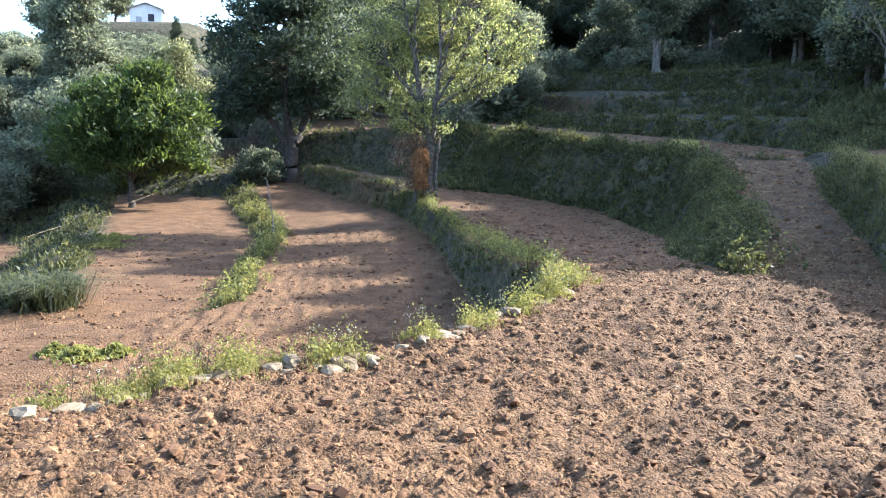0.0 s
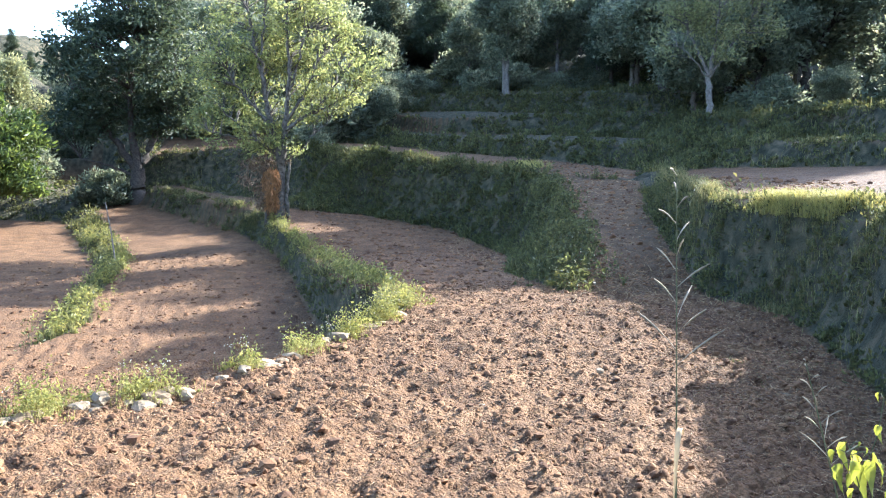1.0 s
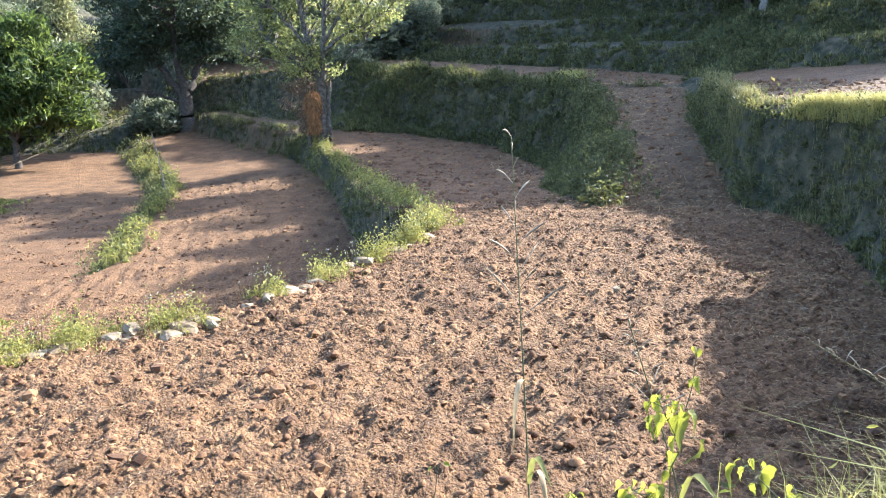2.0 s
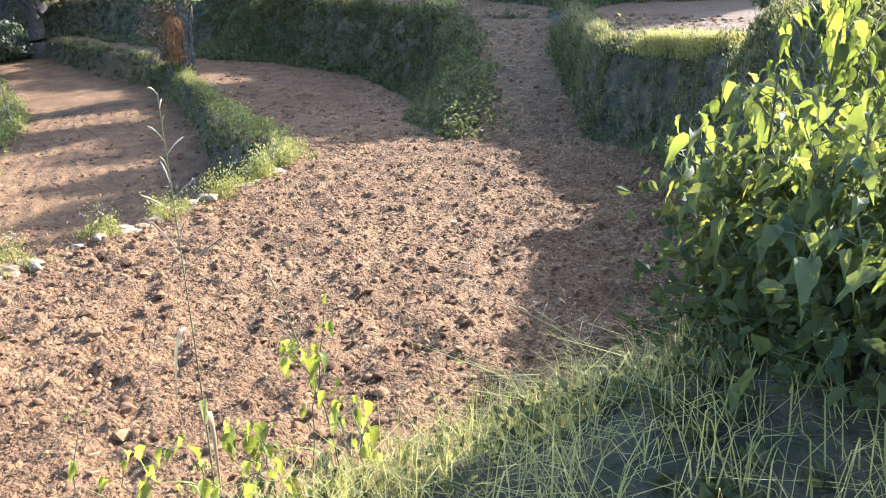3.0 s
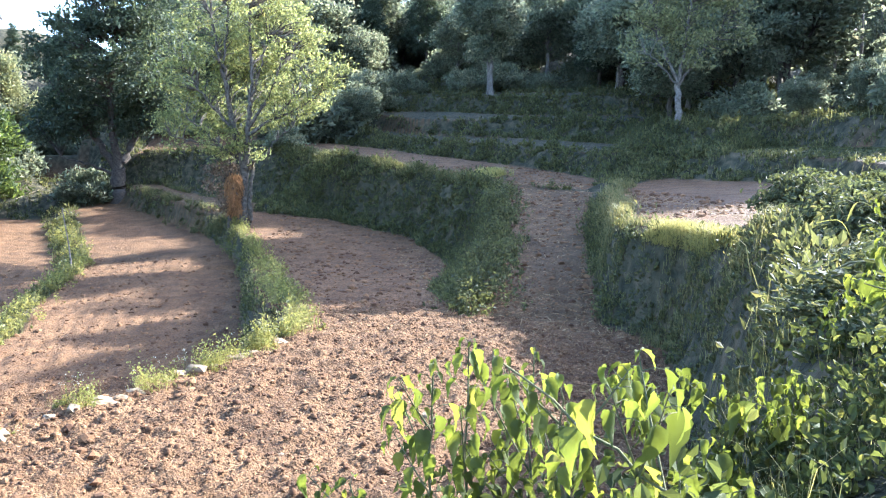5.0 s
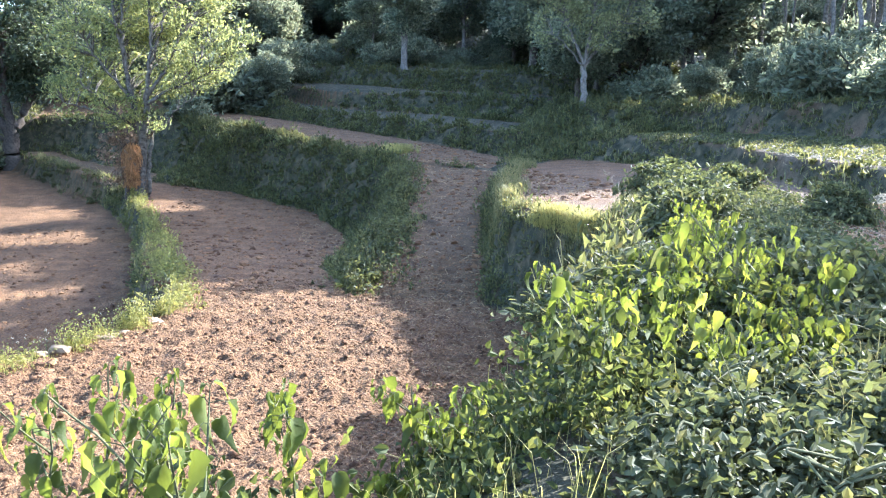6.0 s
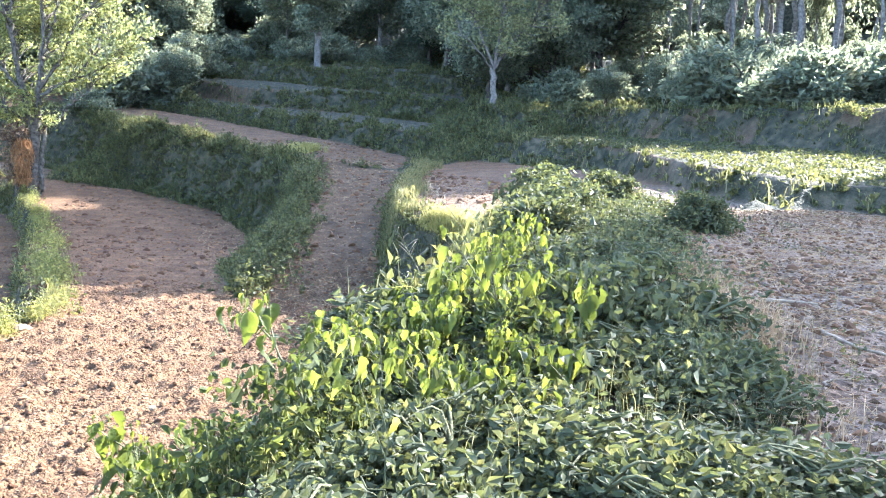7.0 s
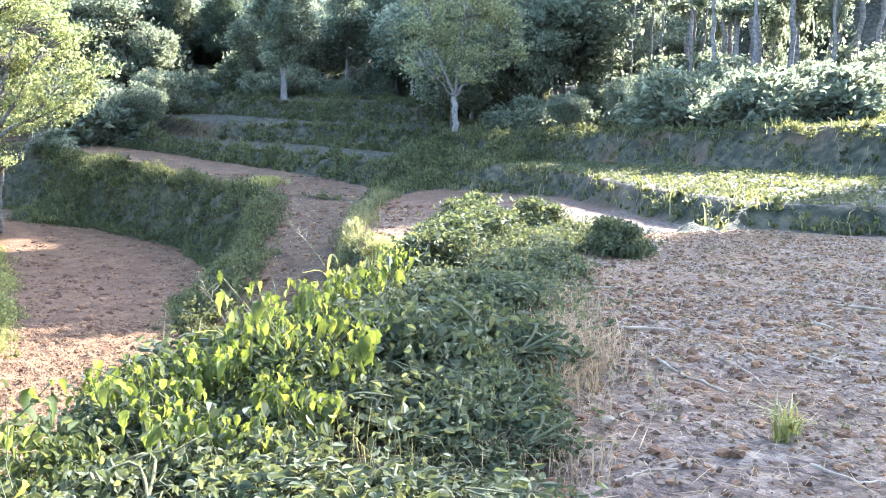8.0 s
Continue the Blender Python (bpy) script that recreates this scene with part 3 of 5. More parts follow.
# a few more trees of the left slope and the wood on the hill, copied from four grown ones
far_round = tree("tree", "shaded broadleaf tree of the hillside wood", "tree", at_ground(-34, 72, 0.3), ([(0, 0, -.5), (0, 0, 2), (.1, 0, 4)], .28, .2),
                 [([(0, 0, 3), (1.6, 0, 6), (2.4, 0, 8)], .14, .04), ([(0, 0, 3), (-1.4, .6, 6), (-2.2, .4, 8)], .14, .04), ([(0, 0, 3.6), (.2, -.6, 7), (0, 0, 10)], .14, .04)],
                 [(0, 0, 6.8, 3.8, 3.8, 3.4), (2, .5, 5, 2.2, 2.2, 1.8), (-2, -.4, 5.6, 2.2, 2.2, 2)], LEAF_FAR_HAZE, BARK_DARK, 16, (0.42, 0.22), 240, 75, 0.55, group="hillside wood")
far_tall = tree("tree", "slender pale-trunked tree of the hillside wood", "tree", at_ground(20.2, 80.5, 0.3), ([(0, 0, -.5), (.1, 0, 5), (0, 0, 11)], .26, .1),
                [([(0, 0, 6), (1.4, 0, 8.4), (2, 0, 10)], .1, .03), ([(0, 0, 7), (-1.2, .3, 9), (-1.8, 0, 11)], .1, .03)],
                [(0, 0, 10.4, 2.3, 2.3, 3.4), (1.9, .6, 8.2, 1.6, 1.6, 2.0), (-1.8, .2, 8.6, 1.7, 1.6, 2.2), (.8, -1.2, 6.2, 1.3, 1.3, 1.5), (-1.0, .8, 5.2, 1.1, 1.1, 1.3)], LEAF_FAR_HAZE, BARK_GREY, 17, (0.38, 0.2), 230, 58, 0.45, group="hillside wood")
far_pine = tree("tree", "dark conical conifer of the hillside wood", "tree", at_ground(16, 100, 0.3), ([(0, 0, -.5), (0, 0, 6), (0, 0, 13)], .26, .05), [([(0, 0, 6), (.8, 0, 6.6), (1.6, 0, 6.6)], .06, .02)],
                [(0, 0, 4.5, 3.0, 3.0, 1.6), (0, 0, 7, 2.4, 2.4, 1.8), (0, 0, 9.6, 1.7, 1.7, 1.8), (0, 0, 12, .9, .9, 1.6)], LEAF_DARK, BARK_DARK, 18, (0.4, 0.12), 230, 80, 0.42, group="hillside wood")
shrub = tree("shrub", "dense dark green hillside shrub", "shrub", at_ground(-37, 69, 0.2), ([(0, 0, -.3), (0, 0, .5), (.1, 0, 1)], .1, .06), [([(0, 0, .3), (.6, 0, 1), (.9, 0, 1.6)], .05, .02), ([(0, 0, .3), (-.6, .2, 1), (-1, .2, 1.5)], .05, .02)],
             [(0, 0, 1.2, 1.7, 1.7, 1.2), (.8, .3, .8, 1.1, 1.1, .8), (-.9, 0, .9, 1.1, 1, .8)], LEAF_FAR_HAZE, BARK_DARK, 19, (0.3, 0.15), 110, 60, 0.3, group="hillside shrubs")

TAN_SUN = math.tan(radians(SUN_ELEVATION))


# places that the sun reaches: the ploughed field, the plants beside the path, the lower fields, and the upper field's lip
SUNNY = [(x, y, 0.5) for y in range(4, 24, 2) for x in range(-8, 14, 2) if x < 1.5 + 0.62 * y and x > y * 0.55 - 9]
SUNNY += [(x, 0.5 * x - 0.5, 4.6) for x in (4, 5.5, 7, 8.5, 10)] + [(14, y, 3.8) for y in (18, 19.5, 21, 22.5)]
SUNNY += [(-1.3, 52, z) for z in (4, 7, 10, 13)] + [(x, 62, z) for x in (-26, -23, -20) for z in (3, 6, 9)]
SUNNY += [(x, y, -2.0) for y in range(14, 34, 3) for x in range(-14, 2, 3) if x < 0.35 * y - 5] + [(x, y, -1.2) for y in (36, 39, 42, 46, 50) for x in (-7, -5, -3)]
SUNNY += [(-12, 78, 6.1), (-14.5, 80.5, 6.1), (-14, 84, 6.8), (-12, 80, 6.3), (-8, 80, 6.4), (-6, 84, 7.2), (-9, 66, 2.3), (-4, 60, 1.9)]
SUNNY += [(x, y, -1.5) for y in (31, 34, 37, 43, 46, 49, 52) for x in (-14, -12)] + [(5, 46.5, 0.2), (7.5, 45.8, 0.2), (3, 52, 1.2), (14.5, 50, 5.2)]


def shadow_room(x, y):
    """How high trees at x, y may reach and leave the sunny places in the sun."""
    along, across = x * math.sin(sa) + y * math.cos(sa), y * math.sin(sa) - x * math.cos(sa)
    room = np.full_like(x, 1e9)
    for px, py, pz in SUNNY:
        ahead = along - px * math.sin(sa) - py * math.cos(sa)
        aside = np.abs(across - py * math.sin(sa) + px * math.cos(sa))
        room = np.where((aside < 2.8) & (ahead > 0), np.minimum(room, pz - 0.4 + TAN_SUN * ahead), room)
    return np.where(y > 110, 1e9, room)


def wood(count, x0, x1, y0, y1, kinds, seed, gap, least=3.5, most=17.0):
    """Copies of grown trees or shrubs, apart from one another, on the banks and hills of a rectangle."""
    rng, put = random.Random(seed), []
    spots = np.random.RandomState(seed).uniform((x0, y0), (x1, y1), (count * 14, 2))
    heights, bank, _ = ground_z(spots[:, 0], spots[:, 1])
    rooms = shadow_room(spots[:, 0], spots[:, 1])
    for (x, y), z, b, room in zip(spots, heights, bank, rooms):
        if len(put) >= count:
            break
        if any((x - p) ** 2 + (y - q) ** 2 < gap * gap for p, q in put) or b < 0.4 and y < 75 and x < 30 or 8 < x - 0.03 * y < 14 and 92 < y < 118 or 12 < x < 46 and abs(y - 99 - 0.2 * (x - 16)) < 4.5:
            continue
        tall = min(most * rng.uniform(0.7, 1.0), (room - z) * rng.uniform(0.8, 1.0))
        if tall < least:
            continue
        put.append((x, y))
        kind, full = rng.choice(kinds)
        wide = tall / full * rng.uniform(0.9, 1.25)
        copy_thing(kind, pose(x, y, z - 0.3, 0, 0, rng.uniform(0, 360))).scale = (wide, wide, tall / full)


TALL, ROUND, PINE, SHRUB = (far_tall, 14.0), (far_round, 10.6), (far_pine, 14.0), (shrub, 2.6)
wood(90, -14, 44, 90, 140, [TALL, ROUND, ROUND, PINE], 1, 3.2, 6, 14)
wood(24, 31, 44, 60, 92, [ROUND, TALL, PINE], 2, 3.2, 4, 14)
wood(40, -68, -34, 60, 100, [ROUND, ROUND, TALL], 4, 3.8, 4, 8.5)
wood(26, -74, -16, 100, 134, [ROUND, PINE, SHRUB], 5, 3.8, 2, 6)
wood(54, -74, -16, 98, 127, [SHRUB], 11, 2.4, 1.4, 3.0)
wood(60, -66, -24, 68, 100, [SHRUB], 6, 2.4, 1.5, 4.0)
wood(50, -68, -34, 110, 128, [SHRUB], 15, 1.8, 0.8, 2.0)
wood(30, 8, 46, 84, 104, [SHRUB], 7, 2.6, 1.5, 3.4)
wood(16, -1, 9, 78, 98, [SHRUB, SHRUB, ROUND], 8, 2.6, 1.5, 7)
wood(14, -16, 0, 93, 103, [SHRUB, ROUND], 12, 3.0, 1.5, 7)
wood(18, -30, 44, 138, 190, [ROUND, PINE], 9, 6.5, 6, 12)
wood(18, 46, 110, 30, 125, [SHRUB, ROUND], 10, 5.0, 2, 7)
wood(30, 66, 126, 76, 146, [ROUND, ROUND, TALL], 16, 6.0, 6, 11)
wood(36, 46, 76, 4, 60, [SHRUB, ROUND], 13, 3.6, 2, 6)
wood(26, 34, 47, 31, 62, [SHRUB, ROUND], 14, 3.0, 2, 4.2)
# tall trees added above the slope and beside the upper field only so that their crowns shade the ground below
canopy = tree("tree", "tall slim tree with a high spreading crown, added to cast shade", "tree", at_ground(45, 61, 0.3), ([(0, 0, -.5), (.35, .1, 4), (-.1, -.1, 8), (.2, 0, 11), (-.1, 0, 14)], .17, .1),
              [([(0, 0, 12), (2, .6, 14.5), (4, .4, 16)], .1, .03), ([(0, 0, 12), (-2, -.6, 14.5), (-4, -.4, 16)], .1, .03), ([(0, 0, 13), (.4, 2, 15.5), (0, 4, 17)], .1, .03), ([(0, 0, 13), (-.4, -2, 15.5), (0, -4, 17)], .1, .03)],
              [(0, 0, 17, 5.2, 5.2, 2.6), (2.6, 1, 15.4, 2.6, 2.6, 1.4), (-2.6, -1, 15.4, 2.6, 2.6, 1.4), (.5, .2, 6.4, 1.1, 1.1, .9), (-.5, .3, 4.0, 1.3, 1.3, 1.0), (.2, -.5, 9, 1.0, 1.0, .9)], LEAF_FAR_HAZE, BARK_GREY, 20, (0.42, 0.22), 420, 60, 0.6, group="tall trees above the terraces")
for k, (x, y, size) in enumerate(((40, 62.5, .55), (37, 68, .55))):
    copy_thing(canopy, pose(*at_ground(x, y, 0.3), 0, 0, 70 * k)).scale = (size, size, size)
# narrow tree, made up to throw thin stripes of shade
slender = tree("tree", "tall slender pale-trunked tree, added to cast narrow shade", "tree", at_ground(53, 77, 0.3), ([(0, 0, -.5), (.3, .1, 6), (-.1, 0, 13), (.15, 0, 20), (0, 0, 26)], .2, .05),
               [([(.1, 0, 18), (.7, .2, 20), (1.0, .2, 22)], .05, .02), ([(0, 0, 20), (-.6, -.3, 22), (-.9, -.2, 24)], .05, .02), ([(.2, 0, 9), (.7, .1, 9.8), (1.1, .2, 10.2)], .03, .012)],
               [(0, 0, 24, 1.35, 1.35, 3.0), (.7, .2, 21, .9, .9, 1.3), (-.6, -.2, 20, .8, .8, 1.2), (1.0, .2, 10.2, .6, .6, .5)], LEAF_FAR_HAZE, BARK_GREY, 22, (0.34, 0.18), 170, 46, 0.36, group="tall trees above the terraces")


def shading_tree(x, y, z, wide, k):
    """A made-up tree upslope towards the sun, as far off as its crown's shadow falls on the given place."""
    narrow = wide < 0.5
    top = 25.0 if narrow else 17 * 1.35
    reach = 40.0
    for _ in range(8):
        east, north = x + reach * math.sin(sa), y + reach * math.cos(sa)
        reach = (at_ground(east, north)[2] + top - z) / TAN_SUN
    copy_thing(slender if narrow else canopy, pose(*at_ground(east, north, 0.3), 0, 0, 50 * k)).scale = (3.4 * wide, 3.4 * wide, 1.0) if narrow else (wide, wide, 1.35)


# places shaded by added trees: the sloping strip, the terraces behind the tree, the upper field, and the stripes over
# the lower fields
for k, spot in enumerate(((5.5, 28.5, .6, .4), (9.5, 27.5, .7, .4), (11.5, 27, .9, .45), (12.8, 26.5, .8, .35), (12.5, 33, 1.8, .6), (14.5, 37, 2.8, .6), (5, 32.5, .4, .4), (6, 35, .35, .45), (7, 38, .3, .42), (6.5, 43, .2, .34), (3, 40, .25, .4), (7.5, 30.5, .5, .45), (2.8, 30, .5, .36), (7, 25.6, .6, .26), (4.5, 37, .4, .45), (8, 40, .3, .4), (4.5, 42, .2, .34), (4.5, 49.3, .6, .2), (14.5, 30.5, 2, .75), (16.5, 39, 3.2, .8),
                          (19, 50, 4.6, .8), (14.5, 44.5, 3.8, .5), (14, 57, 5.2, .8), (9, 60, 5, .6), (2, 66.5, 6, .9), (18, 9, 4.6, .6), (21, 5, 4.6, .55), (13.5, 0.5, 4.6, .5), (14.5, 5, 4.6, .6), (11.3, 3.6, 4.6, .42), (22, 12, 4.6, .6),
                          (-4, 51.3, -.7, .1), (-3.5, 44.6, -1.1, .24), (-2.6, 41.8, -1.2, .22), (-3.2, 32.5, -1.7, .3), (-2.6, 28.6, -1.8, .34), (-2.2, 25.2, -2, .32), (-13, 41.2, -1.7, .26), (-12.4, 38.8, -1.7, .28), (-14.2, 73.4, 3, .2))):
    shading_tree(*spot, k)
for x, y, kind, tall in ((20.3, 79.6, TALL, 13.0), (14.6, 118, ROUND, 10), (11.6, 121, ROUND, 10), (2.2, 80.5, ROUND, 4.5), (.6, 67.4, SHRUB, 2.2), (3.4, 84, ROUND, 5.5), (-17.2, 73.8, SHRUB, 3.4), (-61, 150, ROUND, 10)):
    copy_thing(kind[0], pose(*at_ground(x, y, 0.2), 0, 0, 40 * x)).scale = [tall / kind[1]] * 3
for k in range(9):
    x, y = 13.2 + 0.75 * k, 98.0 + 1.7 * math.sin(2.3 * k)
    copy_thing(shrub, pose(*at_ground(x, y, 0.2), 0, 0, 83 * k)).scale = [0.45 + 0.12 * math.sin(1.7 * k)] * 3

# ---- weeds, grass, clods and straw: what nobody could count ----
def scatter(n, x0, x1, y0, y1, rng, want=None):
    """Places on the ground within a rectangle, as far as want(bank, cover, x, y) lets them."""
    x, y = rng.uniform(x0, x1, n), rng.uniform(y0, y1, n)
    z, bank, cover = ground_z(x, y)
    keep = np.ones(n, bool) if want is None else want(bank, cover, x, y)
    return np.stack([x, y, z], 1)[keep]


def weeds(name, label, area, n, seed, leaf=14, blade=4, size=(0.13, 0.07), height=0.45, wide=0.3, tall=0.5, thin=0.02, mats=(WEED, GRASS), fine=False):
    """Leafy clumps of many sizes and some grass over the banks of an area, with bare gaps."""
    rng = np.random.RandomState(seed)
    feet = scatter(n, *area, rng, lambda b, c, x, y: (b > 0.45) & (wave(x, y, 1.9, seed + 50) > -0.5))
    grown = np.repeat(np.clip(0.6 + 1.0 * wave(feet[:, 0], feet[:, 1], 2.0, seed + 60) + rng.normal(0, 0.25, len(feet)), 0.15, 1.7), leaf)[:, None]
    q = rng.normal(0, 1, (len(feet) * leaf, 3))
    q /= np.linalg.norm(q, axis=1)[:, None]
    q[:, 2] = np.abs(q[:, 2])
    pts = np.repeat(feet, leaf, 0) + q * rng.uniform(0.5, 1.0, (len(q), 1)) * [wide, wide, height] * grown
    tagged(new(name, mesh_of(name, *leaves(pts, *size, rng, 0.3, along=q, fine=fine), mats[0])), label, "weeds", kind="stuff")
    if blade:
        pts = np.repeat(feet, blade, 0) + rng.normal(0, 1, (len(feet) * blade, 3)) * [0.5 * wide, 0.5 * wide, 0.0]
        tagged(new("bank_grass", mesh_of("bank_grass", *blades(pts, tall, thin, rng, 0.8), mats[1])), "mixed green and dry grass on the terrace bank", "grass", kind="stuff")


weeds("bank_weeds", "low green weeds on the high bank behind the tree", (1, 17, 26, 66), 7500, 21, 15, 1, (0.16, 0.085), 0.55, 0.36, 0.5, 0.016)
weeds("bank_weeds", "weeds on the shaded bank below the tree", (-16, 6, 20, 78), 14000, 22, 13, 1, (0.13, 0.07), 0.42, 0.28, 0.5, 0.025)
weeds("bank_weeds", "grey-green weeds on the steep bank of the upper field", (8, 18, 3, 45), 8000, 23, 18, 1, (0.12, 0.065), 0.5, 0.34, 0.5, 0.012)
weeds("bank_weeds", "shaded weeds on the higher terrace banks", (0, 44, 44, 98), 26000, 24, 11, 1, (0.28, 0.16), 0.7, 0.55, 0.6, 0.03)
weeds("bank_weeds", "weeds on the banks behind the upper field", (22, 48, 4, 60), 15000, 25, 12, 2, (0.2, 0.11), 0.5, 0.4, 0.5, 0.04)
weeds("bank_weeds", "weeds on the banks of the lower fields", (-50, -8, 24, 100), 9000, 26, 13, 2, (0.26, 0.14), 0.7, 0.5, 0.6, 0.04)
weeds("bank_weeds", "weeds on the bank below the path", (-6, 9, 0.1, 6), 4000, 27, 13, 2, (0.05, 0.028), 0.2, 0.2, 0.26, 0.003, (WEED, YELLOW_GRASS), fine=True)
weeds("bank_weeds", "taller rough clumps of weeds over the terrace banks", (-16, 18, 20, 66), 2600, 28, 26, 2, (0.16, 0.085), 0.95, 0.5, 0.7, 0.012)
rng = np.random.RandomState(29)
trodden = scatter(5200, -5, 8.5, -6, 0.15, rng, lambda b, c, x, y: wave(x, y, 1.5, 77) > -0.2)
pts = np.repeat(trodden, 5, 0) + rng.normal(0, 1, (len(trodden) * 5, 3)) * [0.07, 0.07, 0]
bankside = scatter(900, 1.4, 4.8, 0.0, 2.2, rng)
bankside = np.repeat(bankside, 5, 0) + rng.normal(0, 1, (len(bankside) * 5, 3)) * [0.05, 0.05, 0]
tagged(new("path_grass", mesh_of("path_grass", *blades(bankside, 0.2, 0.004, rng, 1.5), YELLOW_GRASS)), "short yellowing grass on the bank beside the path", "grass", kind="stuff")
tagged(new("path_grass", mesh_of("path_grass", *blades(pts, 0.09, 0.004, rng, 0.9), GRASS)), "short trodden grass on the dirt path", "grass", kind="stuff")
rng = np.random.RandomState(28)
top = scatter(9000, 24, 44, 4, 56, rng, lambda b, c, x, y: (b < 0.45) & (c > 0.5))
pts = np.repeat(top, 5, 0) + rng.normal(0, 1, (len(top) * 5, 3)) * [0.15, 0.15, 0.03] + [0, 0, 0.05]
tagged(new("low_weeds", mesh_of("low_weeds", *leaves(pts, 0.16, 0.08, rng, 0.3), WEED)), "short grey-green weeds on the terrace behind the upper field", "weeds", kind="stuff")


def strip(name, label, line, n, spread, seed, size, tall, mats, leaf=6, blade=6, lift=0.25, gap=-0.1, floor=-99.0, thin=0.014):
    """A band of weeds and grass along a line of (x, y)."""
    rng = np.random.RandomState(seed)
    p = np.array(line, float)
    t = rng.uniform(0, len(p) - 1, n)
    x = np.interp(t, np.arange(len(p)), p[:, 0]) + rng.normal(0, spread, n)
    y = np.interp(t, np.arange(len(p)), p[:, 1]) + rng.normal(0, spread, n)
    keep = (wave(x, y, 1.3, seed) > gap) & (ground_z(x, y)[0] > floor)
    x, y = x[keep], y[keep]
    feet = np.stack([x, y, ground_z(x, y)[0]], 1)
    grown = np.repeat(np.clip(0.7 + 0.9 * wave(feet[:, 0], feet[:, 1], 0.9, seed + 5) + rng.normal(0, 0.2, len(feet)), 0.1, 1.8), leaf)[:, None]
    pts = np.repeat(feet, leaf, 0) + (rng.normal(0, 1, (len(feet) * leaf, 3)) * [0.1, 0.1, 0.35 * lift] + [0, 0, 0.65 * lift]) * grown
    tagged(new(name, mesh_of(name, *leaves(pts, *size, rng, 0.4, fine=size[0] < 0.1), mats[0])), label, "weeds", kind="stuff")
    pts = np.repeat(feet, blade, 0) + rng.normal(0, 1, (len(feet) * blade, 3)) * [0.09, 0.09, 0]
    tagged(new("edge_grass", mesh_of("edge_grass", *blades(pts, tall, thin, rng, 0.6), mats[1])), "sunlit grass along the terrace edge", "grass", kind="stuff")


strip("edge_weeds", "weeds over the corner bank of the upper field", [(12.6, 12.5), (13.6, 15), (14.0, 18), (13.9, 20.6), (14.1, 24)], 1500, 0.4, 30, (0.1, 0.05), 0.28, (WEED, GRASS), 8, 7, 0.16)
EDGE = [(-7.2, 9.6), (-6.1, 11.0), (-4.9, 12.3), (-3.6, 13.3), (-1.8, 14.2), (-.2, 16), (1.4, 18), (2.6, 20.2), (3.3, 21.8)]
strip("edge_weeds", "sunlit yellow-green weeds along the stony field edge", EDGE, 3000, 0.3, 31, (0.055, 0.032), 0.24, (FRESH, YELLOW_GRASS), 10, 4, 0.42, 0.02, thin=0.006)
strip("edge_weeds", "fresh green weeds at the corner of the ploughed field", [(2.2, 20.6), (3.4, 22.4), (3.2, 25), (2.6, 29)], 420, 0.4, 32, (0.09, 0.05), 0.3, (FRESH, GRASS), 12, 5)
# lighter FRESH leaves instead of WEED: sun on the lip put into the colour
strip("edge_weeds", "sunlit grass on the lip of the tree terrace", [(3.0, 27), (2.2, 32), (1.0, 41), (-.4, 47), (-2, 53)], 1100, 0.35, 33, (0.13, 0.06), 0.4, (FRESH, GRASS), 9, 5, 0.4)
strip("edge_weeds", "weedy lip beside the tree", [(-2, 55), (-4.2, 57.4), (-8.2, 64.4), (-12, 71)], 600, 0.4, 34, (0.2, 0.1), 0.6, (WEED, GRASS), 8, 7)
# FRESH here too, its lighter colour standing in for sun on the ridge
strip("edge_weeds", "weedy ridge between the two lower fields", [(-8.6, 31), (-9.3, 36), (-9.8, 43), (-10.3, 48), (-12.2, 53), (-15, 60), (-17.4, 67)], 1500, 0.4, 35, (0.15, 0.075), 0.45, (FRESH, GRASS), 10, 5, 0.5)
strip("edge_weeds", "bright dry grass on the lip of the upper field", [(13.7, 21.6), (13.9, 20.4), (14.1, 19), (14.3, 17.8)], 1100, 0.32, 36, (0.07, 0.03), 0.4, (FRESH, YELLOW_GRASS), 5, 20, 0.2, -0.8, 3.2)
strip("edge_weeds", "sunlit yellow grass at the corner of the high terrace", [(14.0, 48.6), (14.4, 50), (15.2, 50.4)], 260, 0.35, 40, (0.12, 0.05), 0.5, (FRESH, YELLOW_GRASS), 5, 16, 0.2, -0.9)
strip("edge_weeds", "tall pale grass on the ridge beside the sloping strip", [(13.9, 24.5), (15.2, 28.5), (16.2, 31.5), (18, 37), (20, 41)], 1100, 0.3, 37, (0.1, 0.05), 0.55, (WEED, GRASS), 6, 12)
strip("edge_weeds", "weeds over the spur at the foot of the sloping strip", [(8.7, 24.2), (9.8, 27.5), (11.2, 32), (12.6, 38), (13.8, 44)], 2200, 0.6, 38, (0.15, 0.08), 0.45, (WEED, GRASS), 14, 2, 0.5)
strip("edge_weeds", "pale grass along the lip of the high bank", [(13.6, 46), (9, 53.6), (3.4, 63.6), (-1.5, 71)], 1100, 0.35, 39, (0.16, 0.08), 0.55, (WEED, GRASS), 6, 8)


